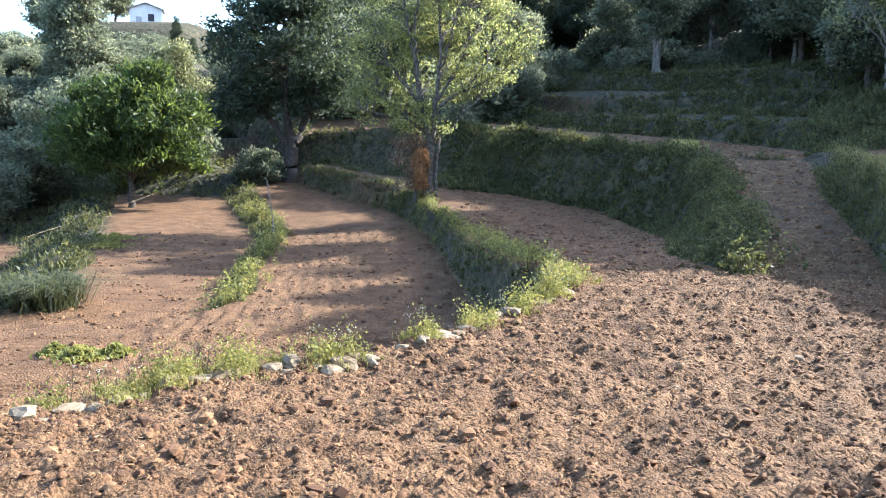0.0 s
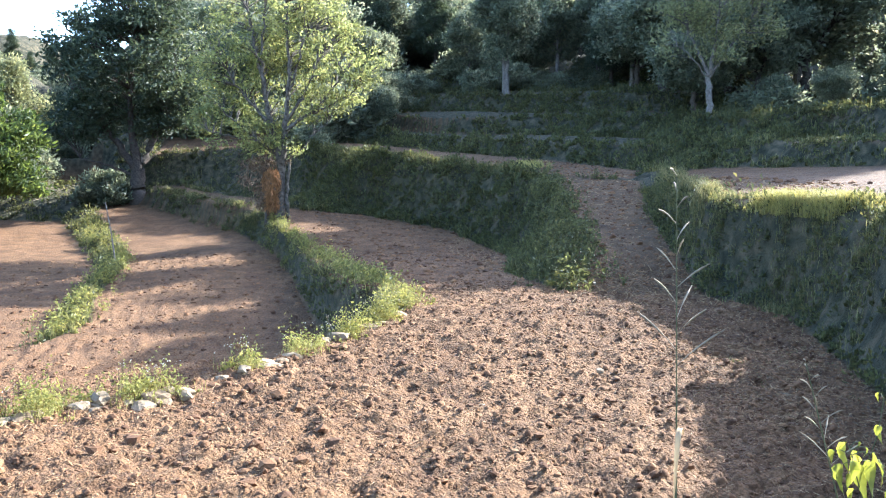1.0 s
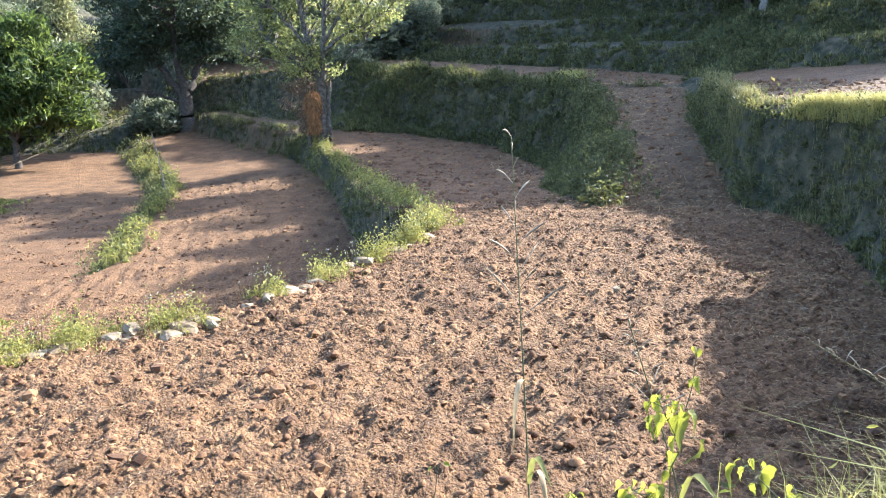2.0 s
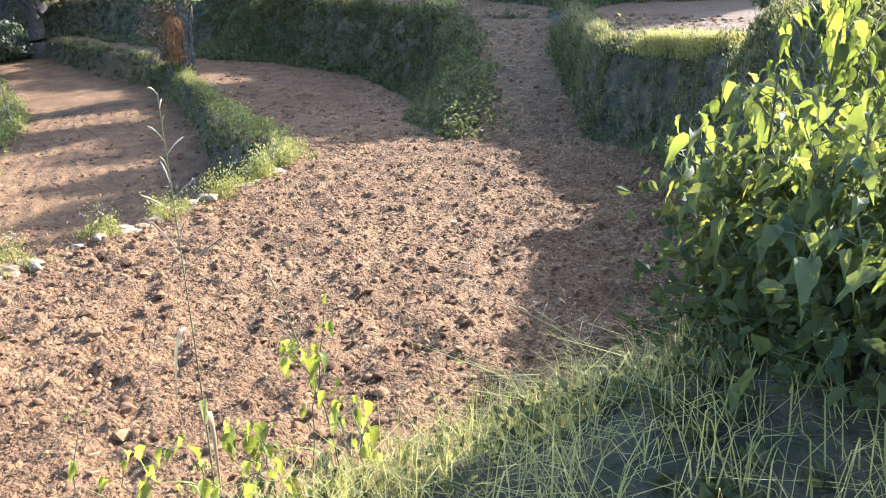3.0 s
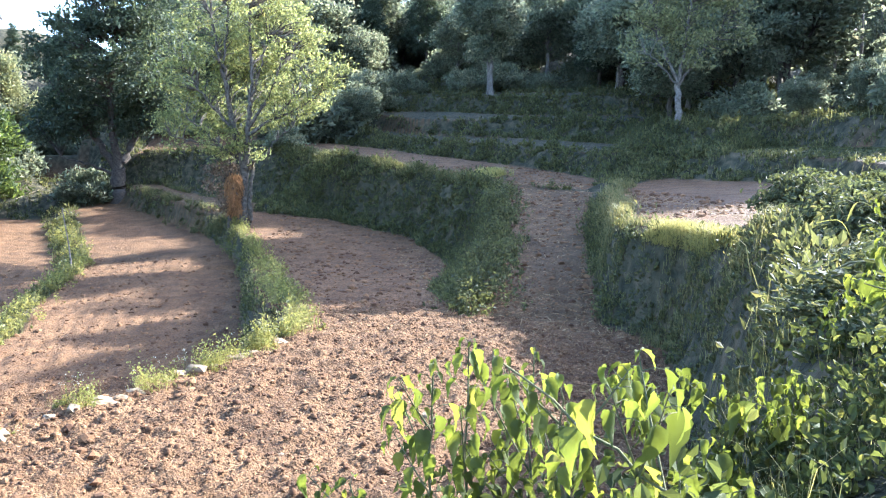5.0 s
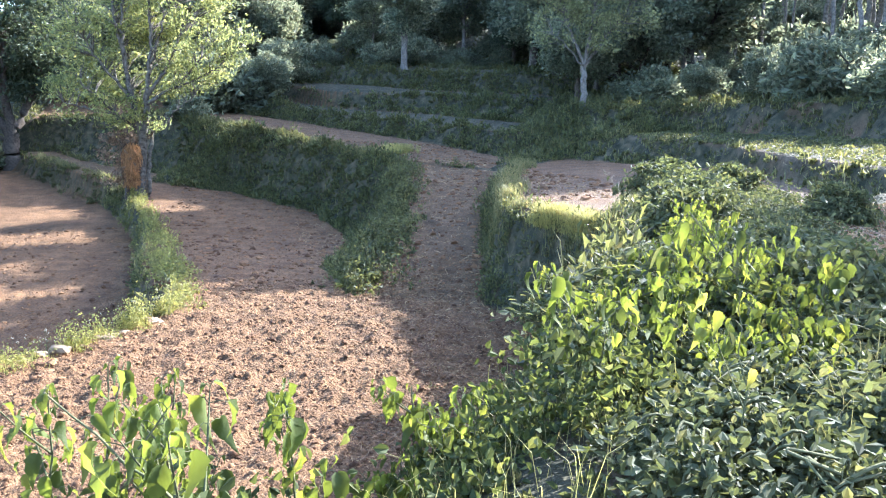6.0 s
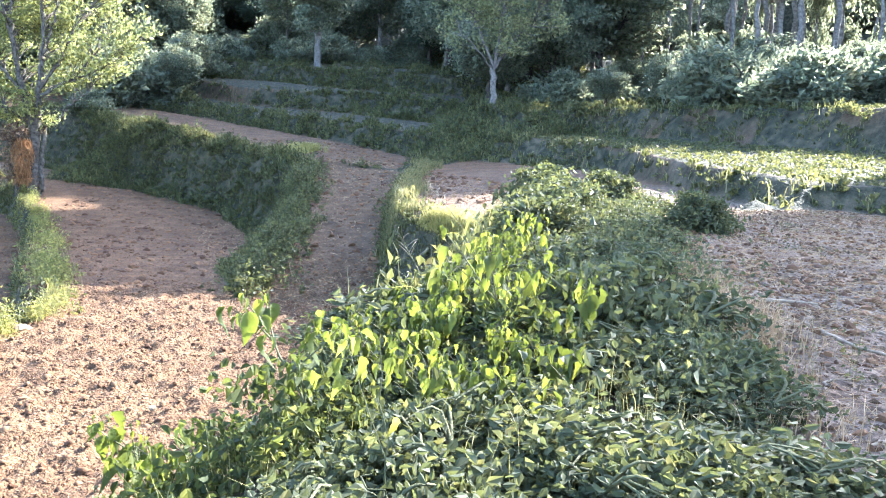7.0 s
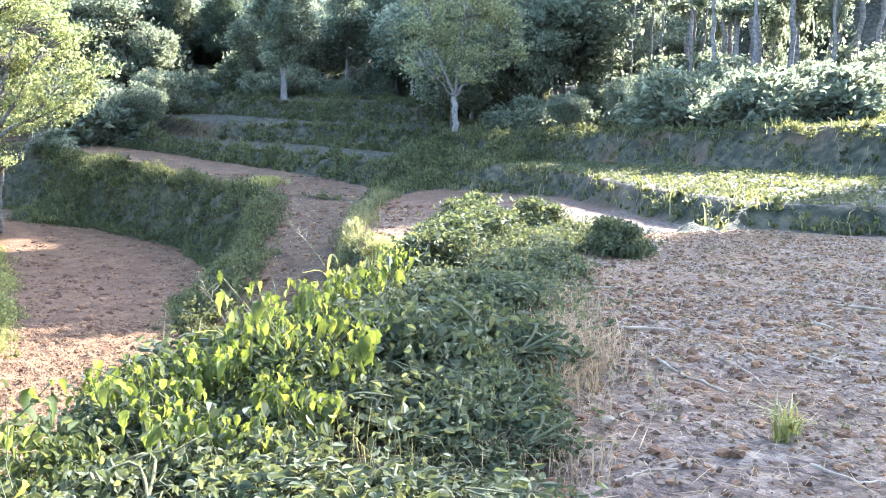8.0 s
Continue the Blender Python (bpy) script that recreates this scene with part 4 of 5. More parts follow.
def clods(name, label, area, n, size, seed, mat, want, most=3.0, smooth=False):
    """Broken lumps, each an uneven many-cornered lump pressed into the soil."""
    rng = np.random.RandomState(seed)
    c = scatter(n, *area, rng, want)
    n = len(c)
    ring = np.arange(5) * np.pi / 2.5
    base = np.concatenate([np.stack([np.cos(ring), np.sin(ring), 0 * ring - 0.3], 1), np.stack([0.8 * np.cos(ring + 0.5), 0.8 * np.sin(ring + 0.5), 0 * ring + 0.45], 1), [[0, 0, 0.8]]])
    tris = np.array([t for k in range(5) for t in ([k, (k + 1) % 5, 5 + k], [(k + 1) % 5, 5 + (k + 1) % 5, 5 + k], [5 + k, 5 + (k + 1) % 5, 10])])
    r = size * (0.35 + rng.pareto(2.6, (n, 1, 1))).clip(0.3, most)
    v = base[None] * r * rng.uniform(0.6, 1.4, (n, 11, 3)) * rng.uniform(0.7, 1.3, (n, 1, 3)) * np.array([1, 1, 0.8])
    v = v + c[:, None]
    f = tris[None] + (np.arange(n) * 11)[:, None, None]
    return tagged(new(name, mesh_of(name, v.reshape(-1, 3), f.reshape(-1, 3), mat, smooth)), label, "soil", kind="stuff")


level = lambda b, c, x, y: b < 0.25
clods("soil_clods", "brown broken clods of the ploughed field", (-9, 14, 3.6, 27), 58000, 0.021, 41, CLOD, level)
clods("soil_clods", "large dark clods turned up by the plough", (-9, 14, 4.2, 24), 11000, 0.036, 45, CLOD, level, 1.9, True)
clods("soil_clods", "clods and crumbs of the lower fields", (-20, 2, 7, 50), 13000, 0.04, 42, CLOD, level)
clods("soil_clods", "crumbs of dry soil on the upper field", (7.5, 24, -1, 16), 34000, 0.02, 43, CLOD, level)
clods("soil_clods", "clods on the sloping strip and tree terrace", (1, 20, 24, 56), 9000, 0.05, 44, CLOD, level)


def litter(name, label, area, n, length, width, seed, mat, want):
    """Flat-lying straw and stalks."""
    rng = np.random.RandomState(seed)
    c = scatter(n, *area, rng, want) + [0, 0, 0.025]
    d = rng.normal(0, 1, (len(c), 3)) * [1, 1, 0.4]
    return tagged(new(name, mesh_of(name, *leaves(c, length, width, rng, 0, along=d * 3), mat)), label, "straw", kind="stuff")


patchy = lambda seed: (lambda b, c, x, y: (b < 0.3) & (wave(x, y, 2.4, seed) > -0.15))
litter("straw_litter", "bits of dry straw on the ploughed soil", (-9, 14, 3.6, 25), 15000, 0.13, 0.01, 51, STRAW, patchy(51))
litter("straw_litter", "fine chaff over the ploughed soil", (-9, 14, 3.6, 25), 65000, 0.07, 0.006, 57, STRAW, level)
litter("straw_litter", "dry grass and stalks strewn over the upper field", (7.8, 24, -1.5, 16), 52000, 0.1, 0.005, 52, STRAW, level)
litter("leaf_litter", "dark fallen leaves and dung crumbs on the upper field", (7.8, 24, -1.5, 16), 22000, 0.06, 0.03, 58, DEAD_LEAF, patchy(58))
litter("twig_litter", "thin bleached twigs strewn over the upper field", (7.8, 20, -1.5, 14), 2600, 0.26, 0.006, 59, STRAW, patchy(59))
litter("straw_litter", "dry stalks on the sloping strip", (8, 19, 20, 46), 2500, 0.3, 0.02, 53, STRAW, level)
weeds_low = scatter(2600, 9.0, 24, 1, 16, np.random.RandomState(54), lambda b, c, x, y: (b < 0.3) & (wave(x, y, 2.0, 55) > 0.2))
rng = np.random.RandomState(56)
pts = np.repeat(weeds_low, 6, 0) + rng.normal(0, 1, (len(weeds_low) * 6, 3)) * [0.06, 0.06, 0.02] + [0, 0, 0.04]
tagged(new("creeping_weeds", mesh_of("creeping_weeds", *leaves(pts, 0.035, 0.018, rng, 0.3), WEED)), "small creeping weeds on the upper field", "weeds", kind="stuff")


def flowering_weeds(line, n, spread, seed):
    """Thin stalks with small white flower heads along a line of (x, y)."""
    rng = np.random.RandomState(seed)
    p = np.array(line, float)
    t = rng.uniform(0, len(p) - 1, n)
    x = np.interp(t, np.arange(len(p)), p[:, 0]) + rng.normal(0, spread, n)
    y = np.interp(t, np.arange(len(p)), p[:, 1]) + rng.normal(0, spread, n)
    keep = wave(x, y, 1.6, seed) > 0.05
    feet = np.stack([x, y, ground_z(x, y)[0]], 1)[keep]
    tips = feet + np.stack([rng.normal(0, 0.08, len(feet)), rng.normal(0, 0.08, len(feet)), rng.uniform(0.35, 0.62, len(feet))], 1)
    stalks = [tube(np.stack([a, (a + b) / 2 + [0.02, 0, 0.02], b]), [0.005, 0.004, 0.003], 3) for a, b in zip(feet, tips)]
    tagged(new("flower_stalks", mesh_of("flower_stalks", *joined(stalks), STEM)), "thin stalks of flowering weeds on the field edge", "weeds", kind="stuff")
    heads = np.repeat(tips, 4, 0) + rng.normal(0, 0.025, (len(tips) * 4, 3))
    tagged(new("flower_heads", mesh_of("flower_heads", *leaves(heads, 0.024, 0.02, rng, 0.3), PETAL)), "small pale flower heads of the field edge", "weeds", kind="stuff")


flowering_weeds(EDGE, 320, 0.22, 70)
BELT = [(8.6, 2.6), (9.5, 3.4), (10.3, 4.4), (11.0, 5.8), (11.9, 7.2), (12.8, 8.8), (13.6, 10.6), (15.2, 12.4), (16.6, 14.4), (17.2, 16.4)]
strip("edge_weeds", "pale weeds and dry grass between the shrubs of the field edge", [(7.4, 1.6)] + BELT, 900, 0.5, 72, (0.06, 0.034), 0.32, (LEAF_SHRUB, GRASS), 12, 1, 0.35, -0.3, thin=0.004)
strip("edge_weeds", "dry grass and small weeds growing up through the low shrubs", [(8.0, 1.7), (8.8, 2.4), (9.5, 3.2), (10.3, 4.3), (11.2, 5.8), (12.2, 7.6)], 300, 0.5, 75, (0.05, 0.022), 0.42, (WEED, GRASS), 6, 5, 0.4, 0.0, thin=0.003)
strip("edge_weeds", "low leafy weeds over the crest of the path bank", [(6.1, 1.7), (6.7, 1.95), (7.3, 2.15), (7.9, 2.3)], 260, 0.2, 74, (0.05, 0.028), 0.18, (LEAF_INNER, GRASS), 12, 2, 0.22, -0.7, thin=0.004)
strip("edge_weeds", "soft yellow-green grass on the path bank", [(2.6, 1.4), (3.1, 1.4), (3.6, 1.5), (4.1, 1.8), (4.3, 2.3)], 160, 0.2, 75, (0.04, 0.014), 0.22, (FRESH, YELLOW_GRASS), 4, 8, 0.12, -0.7, thin=0.003)
strip("edge_weeds", "dry straw-coloured grass fringe beside the shrubs", [(8.6, 1.0), (9.4, 1.7), (10.3, 2.8), (11.2, 4.0), (12.0, 5.6), (13.2, 7.4), (14.4, 10)], 260, 0.25, 73, (0.05, 0.02), 0.22, (DEAD_LEAF, STRAW), 4, 7, 0.1, 0.0, thin=0.004)

# ---- plants beside the path ----
def leaf_mesh(length, width, droop, fold, mat, notch=0.05):
    """A pointed oval leaf with a folded midrib, a wavy rim and a drooping tip, lying along +x from its stalk."""
    t = np.array([0.0, 0.08, 0.22, 0.36, 0.52, 0.68, 0.84, 1.0])
    half = np.array([0.1, 0.38, 0.52, 0.46, 0.4, 0.24, 0.11, 0.0]) * width
    x = t * length
    z = 0.07 * length * np.sin(t * 3) - droop * length * t ** 2
    back = np.array([-notch, -0.05, 0.03, -0.04, 0.03, -0.04, 0.02, 0]) * length
    crinkle = 0.035 * length * np.array([0, 1, -1, 1, -1, 1, -0.6, 0])
    verts = np.concatenate([np.stack([x, 0 * x, z], 1), np.stack([x + back, half, z + fold * half * (1 - 0.8 * t) + crinkle], 1), np.stack([x + 0.8 * back, -0.94 * half, z + fold * half * (1 - 0.4 * t) - 0.7 * crinkle], 1)])
    faces = [[k, k + 1, 8 + k + 1, 8 + k] for k in range(7)] + [[k + 1, k, 16 + k, 16 + k + 1] for k in range(7)]
    return mesh_of("leaf", verts, faces, mat, True)


SHAPES = ((0.12, 0.064, 0.4, 0.6), (0.14, 0.072, 0.7, 0.5), (0.1, 0.048, 0.5, 0.8), (0.12, 0.054, 0.95, 0.9), (0.08, 0.038, 0.6, 1.0), (0.105, 0.062, 0.3, 0.7))
LEAF_SHAPES = [leaf_mesh(*s, LEAF_BROAD) for s in SHAPES]
YOUNG_SHAPES = [leaf_mesh(*s, LEAF_YOUNG) for s in SHAPES]
NETTLE_SHAPES = [leaf_mesh(0.95 * s[0], 0.85 * s[1], *s[2:], LEAF_NETTLE) for s in SHAPES]


def leafy_plant(tall, n, seed, place, turn=0.0, nettle=False, sparse=False, lean=None):
    """A tall herb: a bent stem with side shoots, and pairs of leaves that hang from their stalks at each node, small ones at the tips."""
    rng = np.random.RandomState(seed)
    words = "bushy dark green nettle with broad toothed leaves beside the path" if nettle else "tall herb with hanging pointed yellow-green leaves beside the path"
    if sparse:
        words = "thin herb with a few bright yellow-green leaves on the path bank"
    shapes = NETTLE_SHAPES if nettle else YOUNG_SHAPES if sparse else LEAF_SHAPES
    root = thing("leafy_plant", place, words, "plant", "tall herbs beside the path", turn)
    lean = rng.uniform(-0.14, 0.14, 2) * tall if lean is None else np.array(lean)
    stem = smooth_line([(0, 0, -.1), (lean[0] * 0.3, lean[1] * 0.3, tall * 0.5), (lean[0], lean[1], tall)], 12, rng, 0.008)
    part("stem", mesh_of("stem", *tube(stem, np.linspace(0.009, 0.003, 12) * (0.5 if sparse else 1), 5), STEM, True), root)
    shoots = [(stem, tall)]
    for k in range(1 if sparse else 4):
        foot = stem[rng.randint(4, 10)]
        a, reach = rng.uniform(0, 2 * np.pi), rng.uniform(0.12, 0.26)
        rise = min(rng.uniform(0.2, 0.45), tall - foot[2] - 0.02)
        line = smooth_line([foot, foot + [reach * 0.6 * np.cos(a), reach * 0.6 * np.sin(a), 0.55 * rise], foot + [reach * np.cos(a), reach * np.sin(a), rise]], 7)
        part("shoot", mesh_of("shoot", *tube(line, np.linspace(0.005, 0.002, 7) * (0.6 if sparse else 1), 4), STEM, True), root)
        shoots.append((line, 0.4))
    stalks, spots = [], []
    low = 0.15 if nettle else 0.3
    for j, (line, long) in enumerate(shoots):
        count = max(3, int(round(n * (0.5 if j == 0 else 0.5 / (len(shoots) - 1)) / 2)))
        first = (low if j == 0 else 0.35)
        for k in range(count):
            q = first + (1 - first) * ((k + 0.9) / count) ** (0.8 if nettle else 0.62)
            a = 1.57 * k + rng.normal(0, 0.35) + j
            spots += [(line, q, a), (line, min(q + 0.01, 1.0), a + np.pi + rng.normal(0, 0.3))]
    for line, q, a in spots:
        u = min(q, 1.0) * (len(line) - 1)
        p = np.array([np.interp(u, np.arange(len(line)), line[:, c]) for c in range(3)])
        young = np.clip((q - 0.86) / 0.14, 0, 1)
        out = np.array([np.cos(a), np.sin(a), rng.uniform(-0.1, 0.35) + 0.6 * young]) * rng.uniform(0.03, 0.075) * (1 - 0.6 * young)
        stalks.append(tube(np.stack([p, p + out * 0.6 + [0, 0, 0.008], p + out]), [0.002, 0.0016, 0.0014], 3))
        leaf = part("leaf", shapes[rng.randint(6)], root)
        hang = rng.uniform(0.15, 0.95) if nettle else rng.uniform(0.85, 1.6) - 0.7 * young * rng.rand()
        size = rng.uniform(0.5, 1.15) * (1 - 0.5 * young) * (1.0 if nettle else 0.8 if sparse else 1.1)
        leaf.matrix_local = Matrix.Translation(p + out) @ Euler((rng.normal(0, 0.45), hang, a + rng.normal(0, 0.35))).to_matrix().to_4x4() @ Matrix.Scale(size, 4)
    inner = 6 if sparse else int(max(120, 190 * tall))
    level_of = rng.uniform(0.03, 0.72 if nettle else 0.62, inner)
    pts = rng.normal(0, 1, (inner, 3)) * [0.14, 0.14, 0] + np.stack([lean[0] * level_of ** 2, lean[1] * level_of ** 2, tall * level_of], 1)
    # the darker leaf colour deepens the shade inside the plant
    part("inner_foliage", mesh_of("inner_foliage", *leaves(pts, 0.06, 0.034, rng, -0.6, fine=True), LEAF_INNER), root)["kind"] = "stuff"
    part("stalk_mass", mesh_of("stalk_mass", *joined(stalks), STEM), root)["kind"] = "stuff"
    return root


# x, y and height of the tip
PLANTS = [(4.97, 1.97, 4.8), (5.15, 2.08, 4.82), (5.38, 2.02, 4.78), (5.08, 1.8, 4.35), (5.5, 1.76, 4.8), (5.3, 1.65, 4.3), (4.8, 1.78, 4.36), (5.94, 2.0, 4.68), (5.75, 1.68, 4.22),
          (5.0, 1.3, 4.36), (5.3, 1.32, 4.4), (5.5, 1.4, 4.45), (5.8, 1.5, 4.4),
          (6.83, 2.65, 4.48), (6.61, 2.67, 4.48), (6.72, 2.4, 4.34), (6.45, 2.5, 4.2), (7.5, 3.25, 4.6), (7.66, 3.0, 4.68),
          (7.8, 2.6, 4.88), (8.03, 2.84, 4.92), (8.13, 2.98, 5.02), (8.3, 3.1, 5.04), (8.0, 3.3, 4.85), (8.62, 3.22, 5.22), (8.75, 3.05, 5.0), (8.5, 3.6, 5.08), (8.77, 3.95, 5.26), (8.95, 3.5, 5.12), (8.97, 2.78, 5.18), (8.4, 2.6, 4.88),
          (9.1, 4.3, 5.18), (9.3, 3.9, 5.08), (9.4, 4.9, 5.18), (9.8, 5.6, 5.18), (10.2, 6.4, 5.22), (8.2, 3.7, 4.8), (8.7, 4.5, 4.95), (7.9, 2.15, 4.8), (8.15, 2.0, 4.75), (8.55, 2.3, 4.8)]
for k, (x, y, tip) in enumerate(PLANTS):
    spot = at_ground(x, y, 0.0)
    tall = max(0.4, tip - spot[2])
    leafy_plant(tall, int(24 + 18 * min(tall, 1.4)), 100 + k, spot)
# woody stems that lean over the bank
for k, (x, y, tall, lean) in enumerate(((5.78, 1.08, 0.68, (-0.68, 0.28)), (7.34, 2.06, 0.68, (-0.32, 0.19)), (8.7, 2.9, 0.9, (-0.5, 0.15)))):
    leafy_plant(tall, 16, 150 + k, at_ground(x, y, 0.0), lean=lean)
for k, (x, y, tip, n) in enumerate(((2.78, 2.12, 3.66, 22), (1.78, 2.1, 3.3, 12), (2.22, 1.5, 3.37, 18), (2.42, 1.46, 3.34, 20), (2.66, 1.6, 3.38, 20), (2.55, 1.35, 3.3, 16), (7.42, 1.15, 5.28, 12), (2.95, 1.5, 3.35, 14))):
    spot = at_ground(x, y, 0.0)
    leafy_plant(max(0.3, tip - spot[2]), n, 160 + k, spot, sparse=True)
NETTLES = [(4.16, 1.18, 4.56), (4.28, .92, 4.5), (4.48, 1.05, 4.42), (4.46, 1.24, 4.45), (4.7, 1.14, 4.32), (4.24, .95, 4.38), (4.2, 1.34, 4.3), (4.25, 1.4, 4.32), (4.62, 1.38, 4.3), (4.15, .72, 4.12), (4.4, .75, 4.18), (4.65, .8, 4.2), (4.9, 1.0, 4.28),
           (4.9, 1.5, 4.32), (4.35, 1.55, 4.2), (4.12, 1.0, 4.2), (4.12, .76, 4.0), (5.2, 1.0, 4.3), (4.6, 1.65, 4.25), (4.2, 1.15, 4.45), (4.18, 0.55, 4.08), (4.2, 0.4, 4.05)]
for k, (x, y, tip) in enumerate(NETTLES):
    spot = at_ground(x, y, 0.0)
    tall = max(0.4, tip - spot[2])
    leafy_plant(tall, int(36 + 24 * min(tall, 1.4)), 180 + k, spot, nettle=True)

low_shrub = tree("low_shrub", "low spreading shrub with toothed grey-green leaves at the field edge", "shrub", at_ground(9.6, 3.6, 0.05), ([(0, 0, -.1), (0, 0, .2), (.05, 0, .45)], .025, .015),
                 [([(0, 0, .1), (.25, 0, .4), (.4, 0, .6)], .012, .005), ([(0, 0, .1), (-.25, .1, .4), (-.4, .1, .6)], .012, .005)],
                 [(0, 0, .4, .62, .62, .34), (.35, .2, .35, .42, .42, .28), (-.3, -.25, .35, .44, .44, .28), (.1, -.4, .3, .35, .35, .22)], LEAF_SHRUB, STEM, 61, (0.085, 0.05), 110, 24, 0.11, -0.1, "shrubs along the upper field", fine=True)
rng = random.Random(62)
for k in range(76):
    q = rng.uniform(0, len(BELT) - 1)
    x, y = (float(np.interp(q, range(len(BELT)), [b[c] for b in BELT])) for c in (0, 1))
    x, y = x - rng.uniform(-0.35, 1.2), y + rng.uniform(-0.3, 0.7)
    copy_thing(low_shrub, pose(*at_ground(x, y, 0.05), 0, 0, rng.uniform(0, 360))).scale = (rng.uniform(0.6, 1.15), rng.uniform(0.6, 1.15), rng.uniform(0.28, 0.75))
for k in range(44):
    x, y = rng.uniform(7.1, 9.9), rng.uniform(0.9, 2.9)
    if x + 0.45 * y < 8.95 and y > 1.55 or x > 8.4 + 0.55 * y:
        continue
    copy_thing(low_shrub, pose(*at_ground(x, y, 0.05), 0, 0, rng.uniform(0, 360))).scale = (rng.uniform(0.4, 0.75), rng.uniform(0.4, 0.75), rng.uniform(0.25, 0.6))
# rounded taller shrubs over the end of the belt
tall_shrub = tree("round_shrub", "rounded shrub with drooping olive-green leaves at the field edge", "shrub", at_ground(14.9, 15.2, 0.05), ([(0, 0, -.1), (0, 0, .4), (.05, 0, .8)], .035, .02),
                  [([(0, 0, .2), (.4, 0, .6), (.7, .1, .8)], .018, .006), ([(0, 0, .2), (-.4, .2, .6), (-.7, .2, .8)], .018, .006), ([(0, 0, .3), (.1, -.4, .7), (.1, -.6, .9)], .018, .006)],
                  [(0, 0, .62, .85, .8, .5), (.5, .1, .45, .55, .55, .4), (-.55, .1, .45, .55, .55, .4), (0, -.5, .4, .5, .5, .36)], LEAF_SHRUB, STEM, 63, (0.13, 0.06), 170, 26, 0.13, -0.5, "shrubs along the upper field", fine=True)
for x, y, wide, high in ((15.7, 15.6, .95, .95), (14.3, 14.2, .8, .85), (15.6, 14.3, .9, .9), (15.4, 10.8, .75, .72), (15.9, 11.2, .6, .6), (13.2, 11.4, .9, .8), (12.3, 9.6, .9, .8), (14.0, 12.6, .8, .8), (11.4, 8.2, .8, .7), (16.5, 17.2, 1.0, .9)):
    copy_thing(tall_shrub, pose(*at_ground(x, y, 0.08), 0, 0, 57 * x)).scale = (wide, wide, high)


def seed_stalk(place, lean, tall, seed, head=0.1, thick=0.6):
    """A tall grass stalk with a loose seed head and two long leaves."""
    rng = np.random.RandomState(seed)
    root = thing("grass_stalk", place, "tall pale grass stalk with a loose seed head", "grass stalk", "grass stalks beside the path")
    line = smooth_line([(0, 0, -.1), (lean[0] * 0.3, lean[1] * 0.3, tall * 0.55), (lean[0], lean[1], tall)], 14)
    part("stalk", mesh_of("stalk", *tube(line, np.linspace(0.006, 0.0018, 14), 5), STEM, True), root)
    for k in range(13):
        q = 13 * (0.72 + 0.28 * k / 12)
        p = np.array([np.interp(q, np.arange(14), line[:, c]) for c in range(3)])
        a, reach = k * 2.4 + rng.uniform(-.3, .3), head * (1.15 - k / 13)
        end = p + np.array([np.cos(a) * reach, np.sin(a) * reach, reach * 0.8])
        ray = smooth_line([p, (p + end) / 2 + [0, 0, 0.015], end], 5)
        part("spike", mesh_of("spike", *tube(ray, thick * np.array([0.0014, 0.002, 0.0042, 0.0048, 0.0014]), 4), DRY_STEM, True), root)
    for k, q in enumerate((0.36, 0.5)):
        p = line[int(q * 13)]
        a = 2.6 + 2.2 * k
        arc = smooth_line([p, p + [0.1 * np.cos(a), 0.1 * np.sin(a), 0.22], p + [0.32 * np.cos(a), 0.32 * np.sin(a), 0.16]], 8)
        w = np.array([0.006, 0.014, 0.016, 0.016, 0.014, 0.01, 0.006, 0.001])[:, None]
        s = np.array([[-np.sin(a), np.cos(a), 0.3]])
        verts = np.concatenate([arc - s * w, arc + [0, 0, -0.004], arc + s * w])
        faces = [[j, j + 1, 9 + j, 8 + j] for j in range(7)] + [[8 + j, 9 + j, 17 + j, 16 + j] for j in range(7)]
        part("blade", mesh_of("blade", verts, faces, FRESH, True), root)
    return root


def stalk_to(x, y, tip, seed, lean=(0, 0), head=0.1, thick=0.6):
    spot = at_ground(x, y, 0.0)
    return seed_stalk(spot, lean, tip - spot[2], seed, head, thick)


tall_stalk = stalk_to(2.38, 2.5, 4.43, 71, (-0.05, 0.03), 0.16, 0.9)
for a, low, long in ((4.4, 1.15, 0.3), (4.9, 1.55, 0.38), (4.1, 1.95, 0.24)):
    foot = np.array([0.0, 0.0, low])
    arc = smooth_line([foot, foot + [0.1 * np.cos(a), 0.1 * np.sin(a), 0.08], foot + [0.16 * np.cos(a), 0.16 * np.sin(a), 0.05 - 0.3 * long], foot + [0.18 * np.cos(a), 0.18 * np.sin(a), -long]], 9)
    half = np.array([0.006, 0.012, 0.018, 0.022, 0.022, 0.019, 0.014, 0.008, 0.001])[:, None] * 0.5 * np.array([[-np.sin(a), np.cos(a), 0.0]])
    verts = np.concatenate([arc - half, arc + [0.006 * np.cos(a), 0.006 * np.sin(a), 0], arc + half])
    part("dry_blade", mesh_of("dry_blade", verts, [[9 * c + j, 9 * c + j + 1, 9 * c + 10 + j, 9 * c + 9 + j] for c in (0, 1) for j in range(8)], STRAW, True), tall_stalk, "bleached dry hanging blade")
stalk_to(3.0, 2.2, 3.75, 72, (-0.3, 0.0))
stalk_to(4.5, 2.7, 3.3, 73, (-0.3, 0.1))
stalk_to(4.9, 2.6, 3.5, 74, (-1.3, -0.1))
stalk_to(9.6, 6.0, 5.5, 75, (-0.5, 0.2))
stalk_to(8.4, 3.6, 5.35, 76, (-0.3, 0.1))


